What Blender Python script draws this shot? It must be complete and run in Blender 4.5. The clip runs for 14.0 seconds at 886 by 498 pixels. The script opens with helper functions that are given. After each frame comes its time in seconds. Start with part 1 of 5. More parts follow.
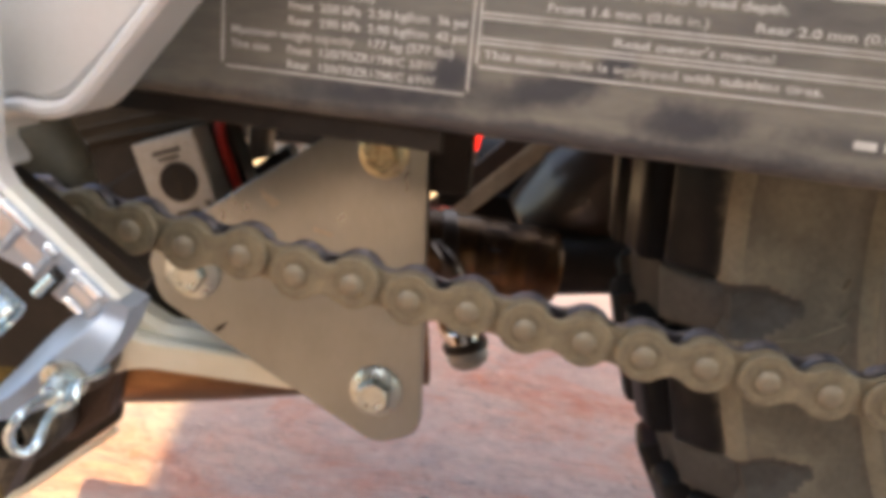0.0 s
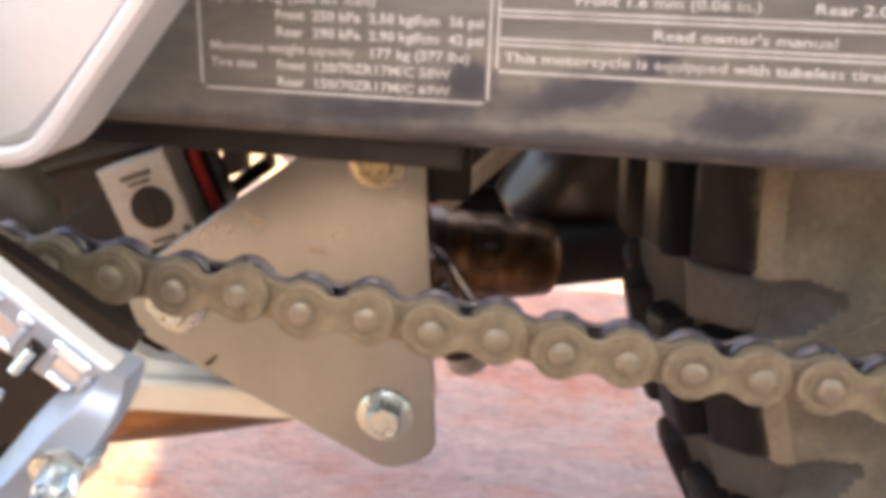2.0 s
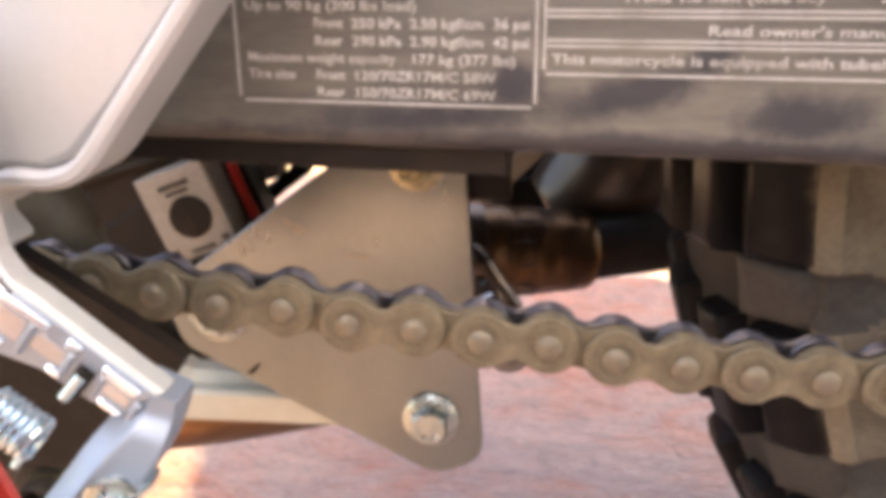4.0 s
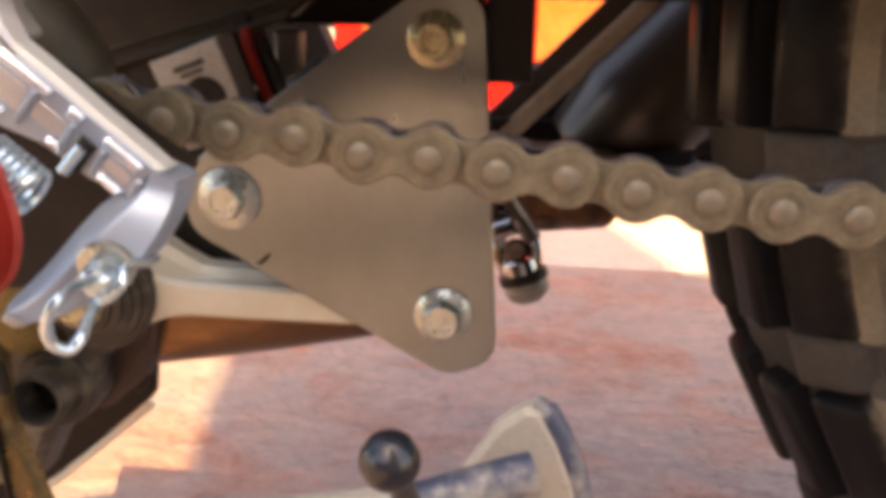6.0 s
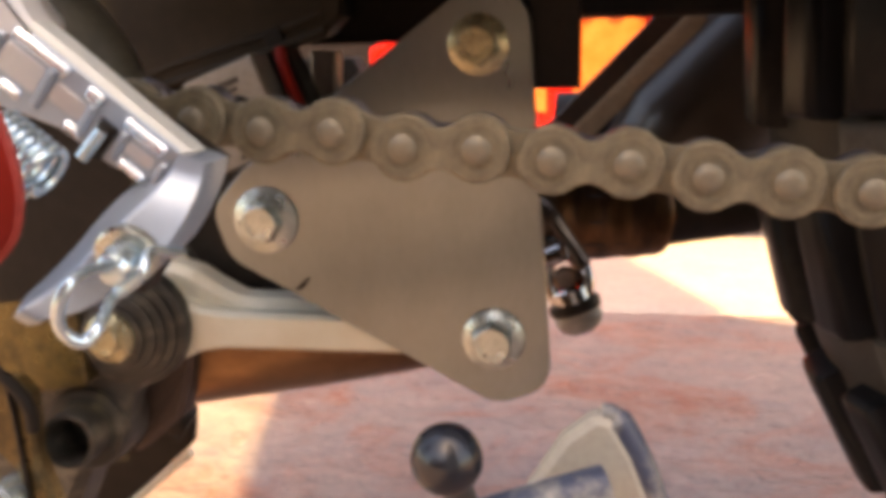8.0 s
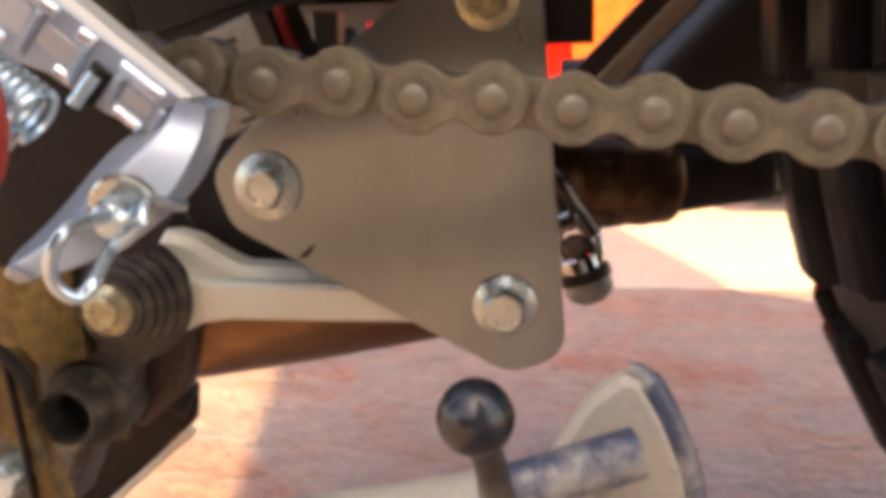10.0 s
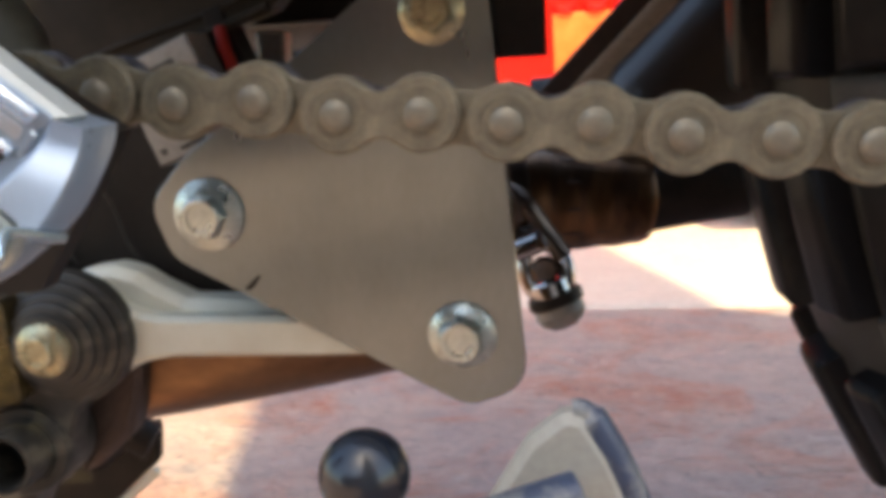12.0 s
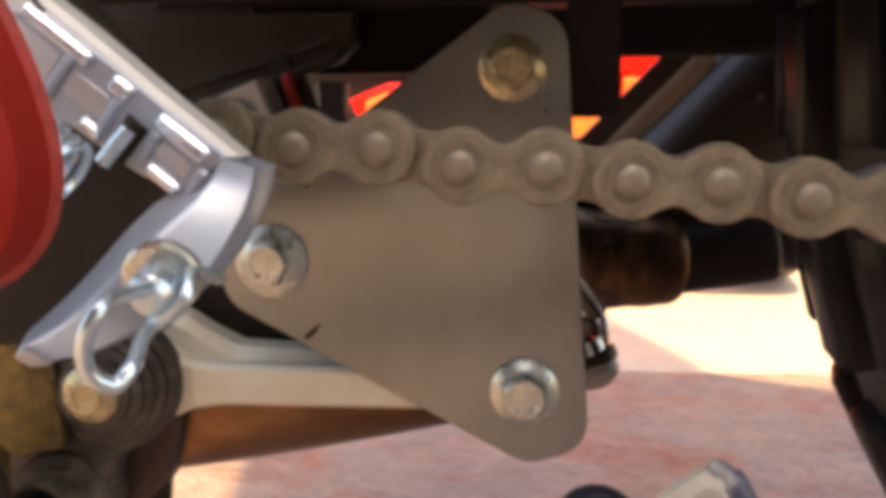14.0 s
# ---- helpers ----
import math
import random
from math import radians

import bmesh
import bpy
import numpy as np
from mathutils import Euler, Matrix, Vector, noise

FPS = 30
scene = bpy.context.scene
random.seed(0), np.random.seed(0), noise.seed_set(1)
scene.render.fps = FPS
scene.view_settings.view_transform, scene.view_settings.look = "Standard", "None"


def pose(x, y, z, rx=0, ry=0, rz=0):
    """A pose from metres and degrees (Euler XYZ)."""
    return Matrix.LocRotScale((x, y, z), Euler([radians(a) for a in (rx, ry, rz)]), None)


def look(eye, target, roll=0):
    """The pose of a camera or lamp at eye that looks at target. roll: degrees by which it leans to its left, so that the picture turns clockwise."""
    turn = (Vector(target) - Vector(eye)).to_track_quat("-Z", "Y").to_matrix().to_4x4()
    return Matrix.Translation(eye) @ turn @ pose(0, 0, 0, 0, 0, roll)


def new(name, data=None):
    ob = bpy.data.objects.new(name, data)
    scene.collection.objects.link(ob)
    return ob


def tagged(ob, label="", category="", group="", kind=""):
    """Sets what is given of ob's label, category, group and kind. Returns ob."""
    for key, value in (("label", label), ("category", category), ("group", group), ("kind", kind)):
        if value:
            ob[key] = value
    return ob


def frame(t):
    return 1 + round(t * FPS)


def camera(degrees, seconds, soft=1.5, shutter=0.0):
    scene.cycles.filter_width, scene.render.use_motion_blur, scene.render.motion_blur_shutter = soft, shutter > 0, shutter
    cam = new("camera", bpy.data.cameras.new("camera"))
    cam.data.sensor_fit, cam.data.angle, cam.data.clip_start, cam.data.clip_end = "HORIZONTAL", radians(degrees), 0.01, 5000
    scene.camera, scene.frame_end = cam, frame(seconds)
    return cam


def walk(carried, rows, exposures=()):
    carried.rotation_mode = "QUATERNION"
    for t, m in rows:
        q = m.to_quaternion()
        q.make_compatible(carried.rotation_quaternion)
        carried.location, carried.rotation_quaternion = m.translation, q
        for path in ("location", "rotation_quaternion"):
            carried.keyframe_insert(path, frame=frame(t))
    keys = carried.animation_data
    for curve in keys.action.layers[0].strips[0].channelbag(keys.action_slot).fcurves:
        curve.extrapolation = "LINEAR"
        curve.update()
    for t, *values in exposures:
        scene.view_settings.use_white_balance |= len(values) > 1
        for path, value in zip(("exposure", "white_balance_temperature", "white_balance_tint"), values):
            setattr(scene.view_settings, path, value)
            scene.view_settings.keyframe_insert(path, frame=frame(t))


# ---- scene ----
SEC = 14.0
cam = camera(54.39, SEC, soft=5.8)
# seconds, eye in metres, then yaw, pitch and roll in degrees
PATH = [
    (0, 0.01823, -0.21274, 0.46651, 6.995, -16.769, 5.525),
    (0.5, 0.01726, -0.19784, 0.46746, 4.723, -15.984, 3.440),
    (1, 0.01514, -0.19248, 0.46832, 3.704, -17.358, 3.109),
    (1.5, 0.00693, -0.18908, 0.47003, 3.697, -17.506, 2.944),
    (2, 0.00037, -0.18943, 0.47024, 4.188, -18.236, 1.911),
    (2.2, -0.00457, -0.19171, 0.46859, 4.607, -18.047, 2.123),
    (4.3, -0.00431, -0.18284, 0.47347, 6.118, -19.763, -0.923),
    (4.5, -0.00310, -0.18322, 0.46420, 5.974, -20.350, -1.059),
    (5, 0.00378, -0.18419, 0.44294, 5.753, -22.134, -0.253),
    (5.5, -0.00335, -0.19275, 0.43020, 7.162, -17.608, 0.442),
    (6, -0.00255, -0.19056, 0.42795, 7.543, -17.463, 0.767),
    (6.5, -0.00786, -0.19102, 0.42784, 8.274, -17.211, 0.737),
    (7, -0.00888, -0.19057, 0.42240, 9.195, -14.663, 0.402),
    (7.5, -0.00345, -0.17748, 0.40994, 9.803, -14.308, -0.762),
    (7.7, -0.00570, -0.17925, 0.41031, 10.071, -13.331, -1.201),
    (9.8, -0.00924, -0.16844, 0.40833, 10.556, -14.870, -2.076),
    (10, -0.01184, -0.17131, 0.40337, 10.139, -14.668, -2.118),
    (10.5, 0.00111, -0.16528, 0.40772, 10.430, -14.748, -3.030),
    (11, 0.00387, -0.15395, 0.39593, 9.818, -15.989, -4.010),
    (11.5, -0.00355, -0.15863, 0.39981, 10.928, -13.926, -3.668),
    (12, -0.00215, -0.15583, 0.39971, 9.657, -13.027, -3.434),
    (12.5, -0.01267, -0.15703, 0.38311, 9.118, -10.754, -1.534),
    (13, -0.03468, -0.15766, 0.39697, 7.572, -4.677, -0.629),
    (13.5, -0.03586, -0.15695, 0.40181, 8.101, -6.480, -0.927),
    (14, -0.03072, -0.15906, 0.39999, 7.200, -9.402, -0.904),
]


def eye_pose(x, y, z, yaw, pitch, roll):
    a, b = radians(yaw), radians(pitch)
    ahead = Vector((-math.sin(a) * math.cos(b), math.cos(a) * math.cos(b), math.sin(b)))
    eye = Vector((x, y, z))
    return look(eye, eye + ahead, roll)


# seconds, stops, kelvin and tint of the phone's own adjustment
EXPOSURE = [(0.0, 2.1, 8610, 11), (0.5, 2.27, 7370, 11), (1.0, 2.46, 7640, 11), (1.5, 2.51, 7920, 13), (2.2, 2.68, 8570, 15), (4.3, 2.5, 8830, 18), (5.0, 2.6, 9480, 18), (5.6, 2.15, 9370, 20),
            (6.5, 1.95, 9590, 21), (7.5, 1.91, 9590, 19), (10.0, 1.84, 9370, 19), (10.5, 1.77, 8940, 15), (10.8, 1.75, 7300, 10), (11.0, 1.76, 6700, 6), (11.5, 1.75, 7960, 10), (12.0, 1.75, 7190, 6), (12.6, 1.63, 7300, 9), (13.2, 1.53, 8720, 17), (13.6, 1.55, 8770, 18), (14.0, 1.7, 9100, 18)]
walk(cam, [(t, eye_pose(*row)) for t, *row in PATH], EXPOSURE)

# ---- world and sun ----
SUN_ELEV, SUN_AZ = radians(62), math.atan2(0.33, -0.94)
world = bpy.data.worlds.new("sky")
scene.world = world
world.use_nodes = True
wn = world.node_tree.nodes
sky = wn.new("ShaderNodeTexSky")
sky.sky_type, sky.sun_disc = "NISHITA", False
sky.sun_elevation, sky.sun_rotation = SUN_ELEV, SUN_AZ
sky.dust_density = 2.0
wn["Background"].inputs[1].default_value = 0.16
world.node_tree.links.new(sky.outputs[0], wn["Background"].inputs[0])
sun_data = bpy.data.lights.new("sun", "SUN")
sun_data.energy, sun_data.angle, sun_data.color = 2.75, radians(0.4), (1.0, 0.90, 0.55)
sun_ob = new("sun", sun_data)
sun_way = Vector((0.33 * math.cos(SUN_ELEV), -0.94 * math.cos(SUN_ELEV), math.sin(SUN_ELEV)))
sun_ob.matrix_world = look(sun_way * 4, (0, 0, 0))


# ---- materials ----
def mat(name, color, rough=0.5, metal=0.0, second=None, scale=40.0, mix=0.5, fine=400.0, bump=0.15,
        stretch=(1, 1, 1), edge=(0.4, 0.62), coat=0.0, rough_var=0.15, spec=0.5, grainy=0.35):
    """Two tones by a coarse noise, grain by a fine one, relief by both. Scales in 1/m."""
    m = bpy.data.materials.new(name)
    m.use_nodes = True
    n, l = m.node_tree.nodes, m.node_tree.links
    bsdf = n["Principled BSDF"]
    geo = n.new("ShaderNodeTexCoord")
    mp = n.new("ShaderNodeMapping")
    mp.inputs["Scale"].default_value = stretch
    l.new(geo.outputs["Object"], mp.inputs[0])
    big = n.new("ShaderNodeTexNoise")
    big.inputs["Scale"].default_value, big.inputs["Detail"].default_value, big.inputs["Roughness"].default_value = scale, 6, 0.6
    l.new(mp.outputs[0], big.inputs[0])
    small = n.new("ShaderNodeTexNoise")
    small.inputs["Scale"].default_value, small.inputs["Detail"].default_value = fine, 4
    l.new(mp.outputs[0], small.inputs[0])
    ramp = n.new("ShaderNodeValToRGB")
    ramp.color_ramp.elements[0].position, ramp.color_ramp.elements[1].position = edge
    l.new(big.outputs[0], ramp.inputs[0])
    fac = n.new("ShaderNodeMath")
    fac.operation = "MULTIPLY"
    fac.inputs[1].default_value = mix
    l.new(ramp.outputs[0], fac.inputs[0])
    two = n.new("ShaderNodeMix")
    two.data_type = "RGBA"
    sec = second or tuple(min(1, c * 0.6) for c in color)
    two.inputs[6].default_value, two.inputs[7].default_value = (*color, 1), (*sec, 1)
    l.new(fac.outputs[0], two.inputs[0])
    grain = n.new("ShaderNodeMix")
    grain.data_type, grain.blend_type = "RGBA", "OVERLAY"
    grain.inputs[0].default_value = grainy
    l.new(two.outputs[2], grain.inputs[6])
    l.new(small.outputs[0], grain.inputs[7])
    l.new(grain.outputs[2], bsdf.inputs["Base Color"])
    rr = n.new("ShaderNodeMapRange")
    rr.inputs[3].default_value, rr.inputs[4].default_value = max(0.02, rough - rough_var), min(1, rough + rough_var)
    l.new(big.outputs[0], rr.inputs[0])
    l.new(rr.outputs[0], bsdf.inputs["Roughness"])
    bsdf.inputs["Metallic"].default_value = metal
    bsdf.inputs["Coat Weight"].default_value = coat
    bsdf.inputs["Specular IOR Level"].default_value = spec
    bp = n.new("ShaderNodeBump")
    bp.inputs["Strength"].default_value, bp.inputs["Distance"].default_value = bump, 0.4 / fine
    l.new(small.outputs[0], bp.inputs["Height"])
    l.new(bp.outputs[0], bsdf.inputs["Normal"])
    return m


def stone(name, base, red, grey, scale=1.0, lift=0.006, crack=0.6):
    """Split sandstone: broad streaks of red and grey on a pale ground, thin cracks, and a rippled, flaked face."""
    m = bpy.data.materials.new(name)
    m.use_nodes = True
    n, l = m.node_tree.nodes, m.node_tree.links
    bsdf = n["Principled BSDF"]
    tc = n.new("ShaderNodeTexCoord")

    def nz(s, stretch, turn, detail=7, rough=0.6, warp=0.6):
        mp = n.new("ShaderNodeMapping")
        mp.inputs["Scale"].default_value, mp.inputs["Rotation"].default_value = stretch, (0, 0, turn)
        l.new(tc.outputs["Object"], mp.inputs[0])
        t = n.new("ShaderNodeTexNoise")
        t.inputs["Scale"].default_value, t.inputs["Detail"].default_value = s * scale, detail
        t.inputs["Roughness"].default_value, t.inputs["Distortion"].default_value = rough, warp
        l.new(mp.outputs[0], t.inputs[0])
        return t.outputs[0]

    def ramp(src, a, b, top=1.0):
        r = n.new("ShaderNodeMapRange")
        r.inputs[1].default_value, r.inputs[2].default_value, r.inputs[4].default_value = a, b, top
        l.new(src, r.inputs[0])
        return r.outputs[0]

    def mixed(fac, a, b, kind="MIX"):
        x = n.new("ShaderNodeMix")
        x.data_type, x.blend_type = "RGBA", kind
        for slot, v in ((0, fac), (6, a), (7, b)):
            if isinstance(v, tuple):
                x.inputs[slot].default_value = (*v, 1)
            elif isinstance(v, float):
                x.inputs[slot].default_value = v
            else:
                l.new(v, x.inputs[slot])
        return x.outputs[2]

    col = mixed(ramp(nz(5, (1, 2.0, 1), 0.2), 0.40, 0.66, 0.9), base, grey)
    col = mixed(ramp(nz(8.5, (1, 1.5, 1), -0.12, 9, 0.68, 0.7), 0.47, 0.70, 0.95), col, red)
    col = mixed(ramp(nz(34, (1, 1.4, 1), 0.1, 9, 0.75), 0.42, 0.72, 0.6), col, tuple(min(1, c * 1.25) for c in base))
    col = mixed(0.22, col, nz(160, (1, 1, 1), 0, 3), "OVERLAY")
    ridge = n.new("ShaderNodeMath")
    ridge.operation = "SUBTRACT"
    l.new(nz(1.5, (0.7, 2.0, 1), 0.25, 5, 0.55, 0.2), ridge.inputs[0])
    ridge.inputs[1].default_value = 0.5
    wide = n.new("ShaderNodeMath")
    wide.operation = "ABSOLUTE"
    l.new(ridge.outputs[0], wide.inputs[0])
    some = n.new("ShaderNodeMath")
    some.operation = "MULTIPLY"
    l.new(ramp(wide.outputs[0], 0.0022, 0.0, crack), some.inputs[0])
    l.new(ramp(nz(2.6, (1, 1, 1), 0.9, 2), 0.50, 0.60), some.inputs[1])
    line = some.outputs[0]
    col = mixed(line, col, tuple(c * 0.35 for c in grey))
    # dark lap lines put the flakes' shade and dirt into the colour
    for size, stretch, turn, thin in ((26, (0.55, 2.3, 1), 0.12, 0.020), (60, (0.5, 2.0, 1), 0.05, 0.030)):
        lap = n.new("ShaderNodeMath")
        lap.operation = "SUBTRACT"
        l.new(nz(size, stretch, turn, 4, 0.6, 0.9), lap.inputs[0])
        lap.inputs[1].default_value = 0.5
        apart = n.new("ShaderNodeMath")
        apart.operation = "ABSOLUTE"
        l.new(lap.outputs[0], apart.inputs[0])
        torn = n.new("ShaderNodeMath")
        torn.operation = "MULTIPLY"
        l.new(ramp(apart.outputs[0], thin, 0.0, crack * 0.75), torn.inputs[0])
        l.new(ramp(nz(size * 0.4, (1, 1.5, 1), 0.7, 3), 0.44, 0.60), torn.inputs[1])
        col = mixed(torn.outputs[0], col, tuple(c * 0.45 for c in grey))
    l.new(col, bsdf.inputs["Base Color"])
    bsdf.inputs["Roughness"].default_value = 0.72
    h = n.new("ShaderNodeMath")
    h.operation = "MULTIPLY_ADD"
    l.new(nz(17, (0.55, 1.9, 1), 0.1, 10, 0.66, 0.8), h.inputs[0])
    h.inputs[1].default_value = 1.0
    flake = n.new("ShaderNodeMath")
    flake.operation = "MULTIPLY_ADD"
    l.new(nz(95, (0.7, 1.5, 1), 0.12, 6, 0.62, 1.0), flake.inputs[0])
    flake.inputs[1].default_value = 0.42
    l.new(h.outputs[0], flake.inputs[2])
    steps = n.new("ShaderNodeMath")
    steps.operation = "MULTIPLY"
    steps.inputs[1].default_value = 6.0
    l.new(nz(62, (0.7, 1.4, 1), 0.1, 5, 0.55, 0.9), steps.inputs[0])
    saw = n.new("ShaderNodeMath")
    saw.operation = "FRACT"
    l.new(steps.outputs[0], saw.inputs[0])
    shelf = n.new("ShaderNodeMath")
    shelf.operation = "MULTIPLY_ADD"
    shelf.inputs[1].default_value = 0.20
    l.new(saw.outputs[0], shelf.inputs[0])
    l.new(flake.outputs[0], shelf.inputs[2])
    dip = n.new("ShaderNodeMath")
    dip.operation = "MULTIPLY"
    dip.inputs[1].default_value = -0.35
    l.new(line, dip.inputs[0])
    l.new(dip.outputs[0], h.inputs[2])
    bp = n.new("ShaderNodeBump")
    bp.inputs["Strength"].default_value, bp.inputs["Distance"].default_value = 0.9, lift
    l.new(shelf.outputs[0], bp.inputs["Height"])
    l.new(bp.outputs[0], bsdf.inputs["Normal"])
    return m


DUST = (0.30, 0.24, 0.16)
M_STONE = stone("red_sandstone", (0.70, 0.490, 0.410), (0.72, 0.235, 0.125), (0.50, 0.385, 0.365), 1.0, 0.034, 0.7)
M_STONE_FAR = stone("pale_sandstone", (0.56, 0.45, 0.37), (0.58, 0.41, 0.32), (0.52, 0.42, 0.35), 0.8, 0.002, 0.0)
M_EARTH = stone("dusty_ground", (0.40, 0.31, 0.23), (0.42, 0.30, 0.2), (0.34, 0.28, 0.23), 0.3, 0.01, 0.0)
M_PLATE = mat("brushed_steel", (0.244, 0.266, 0.262), 0.30, 0.85, (0.196, 0.210, 0.200), 16, 0.7, 500, 0.015, (1, 1, 0.5), grainy=0.10)
M_CHAIN = mat("dusty_chain_steel", (0.140, 0.118, 0.080), 0.58, 0.3, (0.245, 0.204, 0.134), 160, 0.7, 900, 0.2)
M_PIN = mat("worn_pin_steel", (0.215, 0.188, 0.138), 0.45, 0.4, (0.15, 0.122, 0.084), 300, 0.5, 1200, 0.1)
M_OIL = mat("oily_link_steel", (0.10, 0.11, 0.15), 0.35, 0.8, (0.2, 0.16, 0.11), 150, 0.6, 900, 0.1)
M_ZINC = mat("zinc_bolt", (0.47, 0.52, 0.49), 0.30, 0.85, (0.36, 0.39, 0.36), 200, 0.5, 900, 0.08)
# blue cast stands in for sky reflected by the bare metal
M_POLISH = mat("sky_tinted_polished_aluminium", (0.76, 0.88, 1.0), 0.22, 0.8, (0.7, 0.73, 0.78), 80, 0.4, 900, 0.04)
# pale blue includes the sky's reflection on small zinc parts
M_BLUEZ = mat("sky_tinted_zinc", (0.56, 0.70, 0.78), 0.22, 0.8, (0.36, 0.5, 0.55), 150, 0.4, 900, 0.04)
M_YZINC = mat("dusty_yellow_zinc_bolt", (0.46, 0.41, 0.25), 0.28, 0.65, (0.32, 0.27, 0.18), 200, 0.5, 900, 0.08)
M_BLACKPL = mat("dusty_black_plastic", (0.050, 0.049, 0.048), 0.40, 0.0, (0.165, 0.152, 0.126), 34, 0.9, 500, 0.05, (0.40, 1, 1.8), edge=(0.30, 0.60), grainy=0.2)


def add_patches(m, places, dark):
    """Patches of one tone on a painted face: soft spots (x, z, half length, half height, slope), broken up by noise."""
    n, l = m.node_tree.nodes, m.node_tree.links
    bsdf = n["Principled BSDF"]
    under = bsdf.inputs["Base Color"].links[0].from_socket
    tc = n.new("ShaderNodeTexCoord")
    ruff = n.new("ShaderNodeTexNoise")
    ruff.inputs["Scale"].default_value, ruff.inputs["Detail"].default_value, ruff.inputs["Roughness"].default_value = 130, 7, 0.65
    l.new(tc.outputs["Object"], ruff.inputs[0])
    total = None
    for x, z, rx, rz, slope in places:
        mp = n.new("ShaderNodeMapping")
        mp.vector_type = "TEXTURE"
        mp.inputs["Location"].default_value = (x, 0, z)
        mp.inputs["Rotation"].default_value = (0, -slope, 0)
        mp.inputs["Scale"].default_value = (rx, 1, rz)
        l.new(tc.outputs["Object"], mp.inputs[0])
        ln = n.new("ShaderNodeVectorMath")
        ln.operation = "LENGTH"
        l.new(mp.outputs[0], ln.inputs[0])
        off = n.new("ShaderNodeMath")
        off.operation = "MULTIPLY_ADD"
        off.inputs[1].default_value = 1.9
        l.new(ruff.outputs[0], off.inputs[0])
        l.new(ln.outputs["Value"], off.inputs[2])
        mr = n.new("ShaderNodeMapRange")
        mr.inputs[1].default_value, mr.inputs[2].default_value, mr.inputs[4].default_value = 2.15, 1.35, 0.85
        l.new(off.outputs[0], mr.inputs[0])
        if total is None:
            total = mr.outputs[0]
        else:
            mx = n.new("ShaderNodeMath")
            mx.operation = "MAXIMUM"
            l.new(total, mx.inputs[0])
            l.new(mr.outputs[0], mx.inputs[1])
            total = mx.outputs[0]
    mix = n.new("ShaderNodeMix")
    mix.data_type = "RGBA"
    mix.inputs[7].default_value = (*dark, 1)
    l.new(total, mix.inputs[0])
    l.new(under, mix.inputs[6])
    l.new(mix.outputs[2], bsdf.inputs["Base Color"])


# bluish dark patches; the last paints shade along the beam's lower edge
add_patches(M_BLACKPL, [(-0.0655, -0.0266, 0.018, 0.0045, 0.28), (-0.1075, -0.0331, 0.030, 0.0036, 0.05), (-0.0350, -0.0311, 0.013, 0.0055, 0.15), (-0.0895, -0.0250, 0.0060, 0.0055, 0.0),
                       (-0.0520, -0.0200, 0.006, 0.004, 0.7), (0.0150, -0.0300, 0.030, 0.0030, 0.0), (-0.0600, -0.0372, 0.110, 0.0032, 0.0)], (0.018, 0.020, 0.028))
add_patches(M_BLACKPL, [(0.115, -0.004, 0.060, 0.050, 0.0), (0.045, -0.022, 0.045, 0.009, 0.1), (0.190, -0.010, 0.050, 0.050, 0.0)], (0.150, 0.142, 0.120))
M_LABEL = mat("worn_white_print", (0.50, 0.50, 0.48), 0.5, 0.0, (0.26, 0.25, 0.22), 60, 0.7, 900, 0.02)
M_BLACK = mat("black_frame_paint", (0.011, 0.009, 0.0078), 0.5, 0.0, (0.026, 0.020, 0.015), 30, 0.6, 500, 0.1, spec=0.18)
M_RUBBER = mat("dusty_tyre_rubber", (0.092, 0.084, 0.066), 0.55, 0.0, (0.185, 0.165, 0.122), 28, 0.85, 600, 0.2, edge=(0.42, 0.62), spec=0.25)
M_ALU = mat("polished_aluminium", (0.55, 0.585, 0.63), 0.36, 0.9, (0.48, 0.505, 0.54), 60, 0.5, 900, 0.04, grainy=0.1)
# base colour cooled to carry some of the sky's reflection
M_ALUCAST = mat("sky_tinted_cast_aluminium", (0.50, 0.53, 0.51), 0.5, 0.3, (0.45, 0.47, 0.44), 40, 0.5, 700, 0.03, grainy=0.06)
M_WHITE = mat("silver_paint", (0.55, 0.56, 0.56), 0.4, 0.25, (0.51, 0.51, 0.50), 25, 0.4, 700, 0.012, coat=0.3, grainy=0.06)
M_CHROME = mat("chrome", (0.50, 0.48, 0.47), 0.10, 1.0, (0.26, 0.24, 0.23), 100, 0.4, 600, 0.02, rough_var=0.05)
M_RED = mat("red_plastic", (0.27, 0.018, 0.012), 0.6, 0.0, (0.22, 0.018, 0.012), 25, 0.5, 700, 0.03, spec=0.12, grainy=0.06)
M_PINK = mat("pink_rim_rubber", (0.34, 0.06, 0.052), 0.55, 0.0, (0.27, 0.03, 0.025), 60, 0.6, 700, 0.05, spec=0.2)
M_ARM = mat("dusty_cast_arm", (0.66, 0.645, 0.53), 0.5, 0.1, (0.58, 0.54, 0.41), 40, 0.6, 600, 0.03, grainy=0.06)
M_BRONZE = mat("heat_stained_steel", (0.30, 0.165, 0.085), 0.32, 0.9, (0.11, 0.06, 0.035), 30, 0.8, 500, 0.1, (0.4, 1, 1), grainy=0.2)
M_BOSS = mat("worn_black_casting", (0.040, 0.037, 0.032), 0.45, 0.2, (0.20, 0.18, 0.135), 55, 0.75, 600, 0.2, (1, 1, 1.8), edge=(0.50, 0.72), grainy=0.15)
M_STAND = mat("dusty_stand_paint", (0.34, 0.32, 0.275), 0.55, 0.0, (0.07, 0.08, 0.11), 70, 0.8, 700, 0.1, edge=(0.58, 0.68), grainy=0.2)
